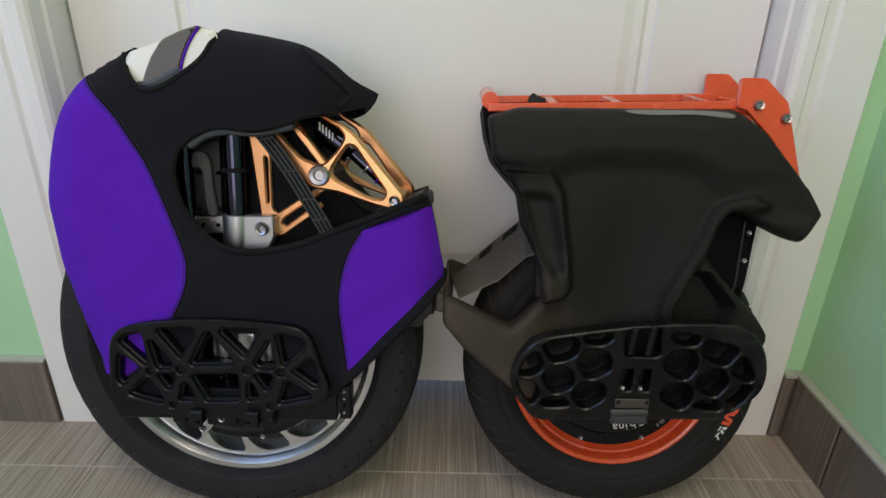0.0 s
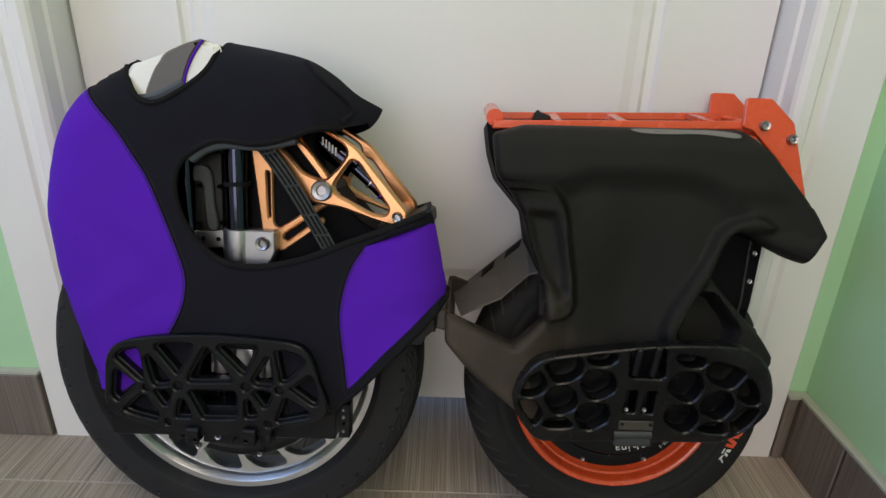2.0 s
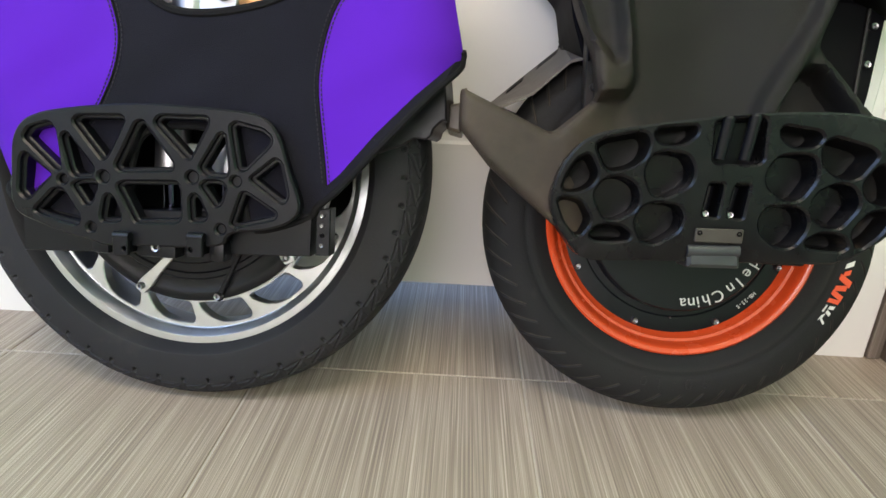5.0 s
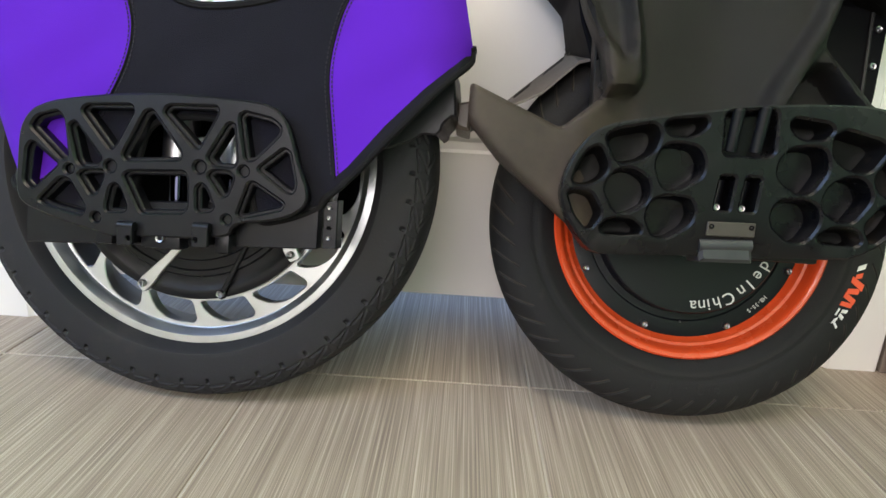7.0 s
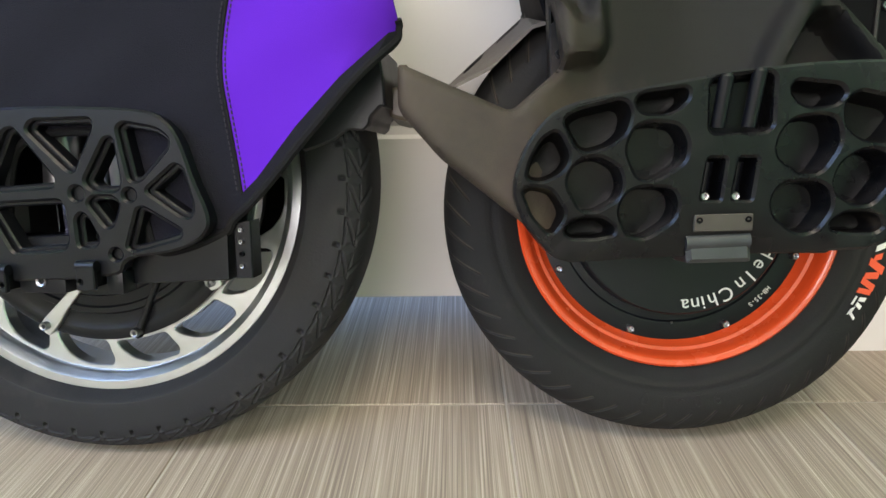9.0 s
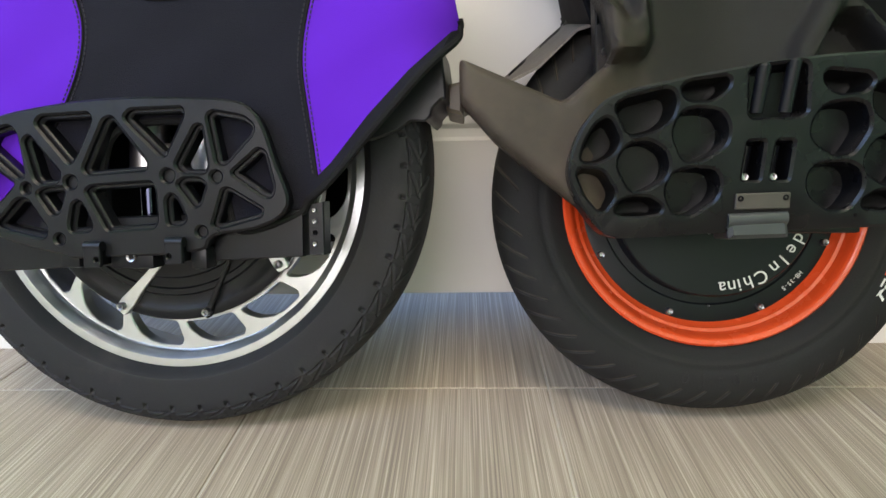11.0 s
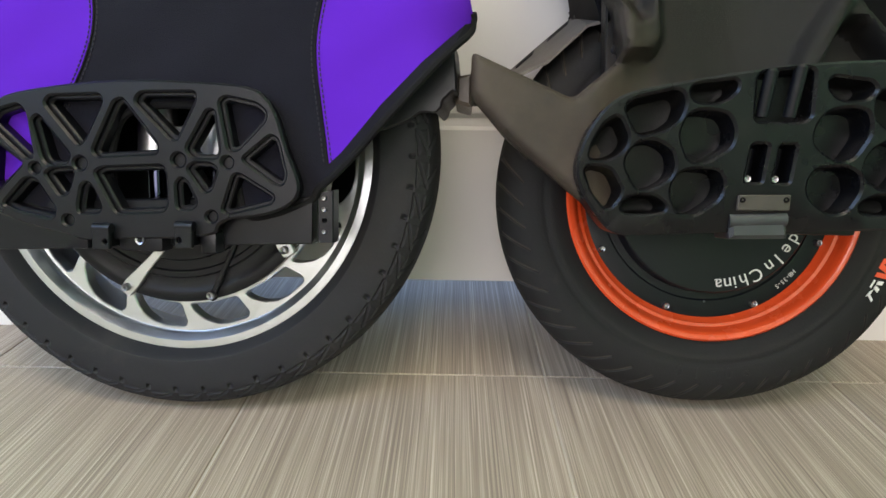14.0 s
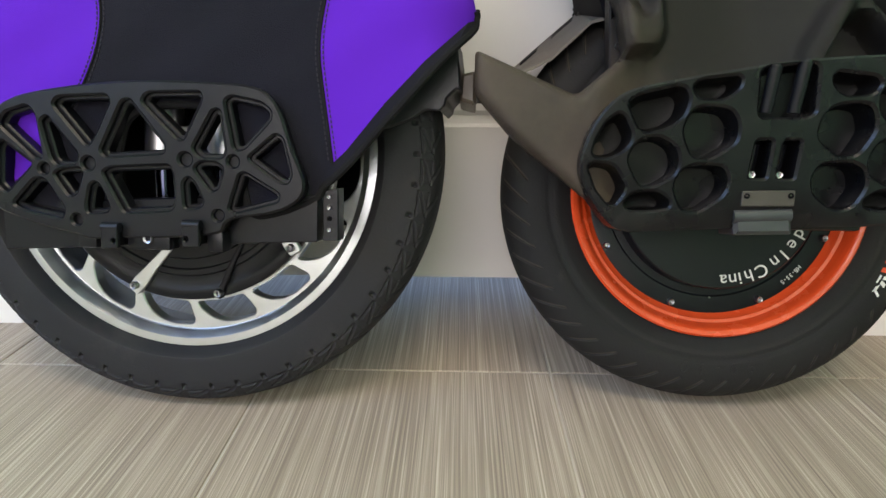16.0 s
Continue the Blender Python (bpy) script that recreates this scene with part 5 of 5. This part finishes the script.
# folded pedal with hexagonal pockets
rpedal = new("pedal")
rpedal.parent = right
rpedal["label"] = "folded scuffed black pedal with honeycomb pockets"
RP = curve_through([(-0.1495, 0.010), (-0.1480, 0.0275), (-0.1385, 0.0500), (-0.1190, 0.0690), (-0.080, 0.0785), (-0.018, 0.0888), (0.015, 0.0925), (0.050, 0.0950), (0.094, 0.0950), (0.121, 0.0860), (0.139, 0.062), (0.1465, 0.032), (0.142, 0.008),
                    (0.122, -0.014), (0.100, -0.0265), (0.088, -0.0290), (0.03, -0.0310), (-0.03, -0.0332), (-0.100, -0.0368), (-0.113, -0.0360), (-0.1225, -0.0320), (-0.1335, -0.0195), (-0.1430, -0.006)], 5)


def tip(u, v):
    return max(0.0, v + 0.03) * 0.22


# the pockets of one end; the other end mirrors them
CELLS = [[(-0.1410, 0.0243), (-0.1385, 0.0353), (-0.1308, 0.0492), (-0.1226, 0.0540), (-0.1182, 0.0517), (-0.1114, 0.0389), (-0.1130, 0.0312), (-0.1188, 0.0248), (-0.1297, 0.0202), (-0.1385, 0.0212)],
         [(-0.1175, 0.0610), (-0.1096, 0.0668), (-0.0800, 0.0736), (-0.0745, 0.0715), (-0.0714, 0.0647), (-0.0743, 0.0521), (-0.0851, 0.0436), (-0.1002, 0.0398), (-0.1071, 0.0424)],
         [(-0.0705, 0.0730), (-0.0654, 0.0778), (-0.0381, 0.0808), (-0.0351, 0.0785), (-0.0354, 0.0733), (-0.0423, 0.0662), (-0.0505, 0.0638), (-0.0658, 0.0650)],
         [(-0.1438, 0.0135), (-0.1395, 0.0170), (-0.1294, 0.0163), (-0.1225, 0.0140), (-0.1134, 0.0000), (-0.1140, -0.0057), (-0.1209, -0.0162), (-0.1256, -0.0158), (-0.1360, -0.0045)],
         [(-0.1138, -0.0160), (-0.1102, -0.0083), (-0.1014, -0.0047), (-0.0866, -0.0050), (-0.0773, -0.0122), (-0.0785, -0.0176), (-0.0918, -0.0200), (-0.1090, -0.0198)]]
HEXES = [[(-0.1148, 0.0202), (-0.1054, 0.0352), (-0.0912, 0.0376), (-0.0771, 0.0293), (-0.0736, 0.0174), (-0.0768, 0.0075), (-0.0915, -0.0011), (-0.1029, -0.0005)],
         [(-0.0747, 0.0414), (-0.0682, 0.0570), (-0.0576, 0.0596), (-0.0391, 0.0573), (-0.0320, 0.0451), (-0.0333, 0.0323), (-0.0513, 0.0203), (-0.0647, 0.0208)],
         [(-0.0771, -0.0017), (-0.0724, 0.0115), (-0.0621, 0.0165), (-0.0398, 0.0152), (-0.0344, 0.0046), (-0.0377, -0.0077), (-0.0551, -0.0204), (-0.0688, -0.0190)]]


def across(pts):
    return [(-0.008 - a + 0.04 * b, b + 0.0030) for a, b in pts[::-1]]


cell_loops = [filleted(c, 0.0045, 3) for c in CELLS + [across(c) for c in CELLS]]
hex_loops = [filleted(c, 0.0075, 3) for c in HEXES + [across(c) for c in HEXES]]
slots = [filleted([(-0.0186 + a, 0.0349), (-0.0062 + a, 0.0350), (-0.0074 + a, 0.0061), (-0.0208 + a, 0.0066)], 0.0022, 3) for a in (0.0, 0.0209)]
cradle = filleted([(-0.0222, 0.0835), (-0.0178, 0.0862), (0.0150, 0.0895), (0.0186, 0.0870), (0.0214, 0.0555), (0.0170, 0.0516), (-0.0174, 0.0513), (-0.0199, 0.0540)], 0.003, 3)
v, f = plate(RP, cell_loops + hex_loops + slots + [cradle], 0.102, 0.131, 0.0020, tip)
link("pedal_plate", v, f, PEDAL_WORN, rpedal, "", True)
for loop, rings, material in [(c, ((0.0, 0.1285), (0.05, 0.1235), (0.13, 0.1160), (0.25, 0.1100), (0.50, 0.1085)), POCKET) for c in cell_loops] + [(c, ((0.0, 0.1285), (0.02, 0.1190), (0.045, 0.1100), (0.09, 0.1072), (0.40, 0.1068)), PEDAL_WORN) for c in hex_loops]:
    mid = loop.mean(0)
    n = len(loop)
    verts, faces = [], []
    for shrink, w in rings:
        verts += [at(p[0], p[1], w + tip(*p)) for p in mid + (loop - mid) * (1 - shrink)]
    for j in range(len(rings) - 1):
        faces += [(j * n + i, j * n + (i + 1) % n, j * n + n + (i + 1) % n, j * n + n + i) for i in range(n)]
    faces.append(tuple(range((len(rings) - 1) * n, len(rings) * n)))
    link("pocket", verts, faces, material, rpedal, "", True)
v, f = plate(offset(RP, 0.003), [], 0.100, 0.1045, 0.001, tip)
link("pedal_floor", v, f, PEDAL, rpedal, "", True)
for u_low, u_top, v_top in ((-0.0136, -0.0120, 0.0885), (0.0067, 0.0088, 0.0915)):
    part("roller", tube_bm([at(u_low, 0.0548, 0.1265 + tip(0, 0.0548)), at(u_low, 0.0556, 0.1265 + tip(0, 0.0556)), at(u_top, v_top - 0.001, 0.1285 + tip(0, v_top)), at(u_top, v_top, 0.1285 + tip(0, v_top))], [0.0036, 0.0046, 0.0048, 0.0036], 16), PEDAL, rpedal)
for a in (0.0, 0.0209):
    part("roller", tube_bm([at(a - 0.0145, 0.010, 0.112 + tip(0, 0.010)), at(a - 0.0125, 0.034, 0.112 + tip(0, 0.034))], 0.0044, 12), PEDAL, rpedal)
    part("screw", screw_bm(a - 0.0165, 0.0092, 0.1240 + tip(0, 0.009), 0.0030, 0.002), STEEL, rpedal)
wear = filleted([(-0.0246, -0.0036), (0.0150, -0.0026), (0.0158, -0.0150), (-0.0244, -0.0157)], 0.0012, 2)
v, f = plate(wear, [], 0.129, 0.1335, 0.0006, tip)
wear_plate = link("wear_plate", v, f, PLATE_GREY, rpedal, "worn steel wear plate", True)
for a, b in ((-0.0212, -0.0075), (0.0118, -0.0068)):
    part("screw", screw_bm(a, b, 0.1335 + tip(0, b), 0.0022, 0.001), DARK, wear_plate)
v, f = plate(filleted([(-0.0290, -0.0185), (0.0150, -0.0165), (0.0172, -0.0368), (-0.0272, -0.0382)], 0.002, 3), [], 0.100, 0.1345, 0.003)
hinge_block = link("hinge", v, f, HINGE, rpedal, "scuffed grey hinge block", True)
part("hinge_barrel", tube_bm([at(-0.0285, -0.0235, 0.1300), at(0.0155, -0.0215, 0.1300)], 0.0062, 20), HINGE, hinge_block)
part("pedal_arm", box_bm(at(-0.1, -0.034, 0.1), at(0.09, -0.022, 0.06), 0.003), PLASTIC, rpedal)


# ---- floor tiles ----
full = tile_mesh("tile", TW, TL, 0.0, TILE)
i0, i1 = int((LEFT_X - JOINT_X) // TW), int((RIGHT_X - JOINT_X) // TW)
for i in range(i0, i1 + 1):
    for j in range(-5, 3):
        x0, y0 = JOINT_X + i * TW, JOINT_Y + j * TL
        if y0 + TL < BACK_Y:
            continue
        ob = new("tile", full)
        ob.location = (x0, y0, 0)
        ob.parent = floor
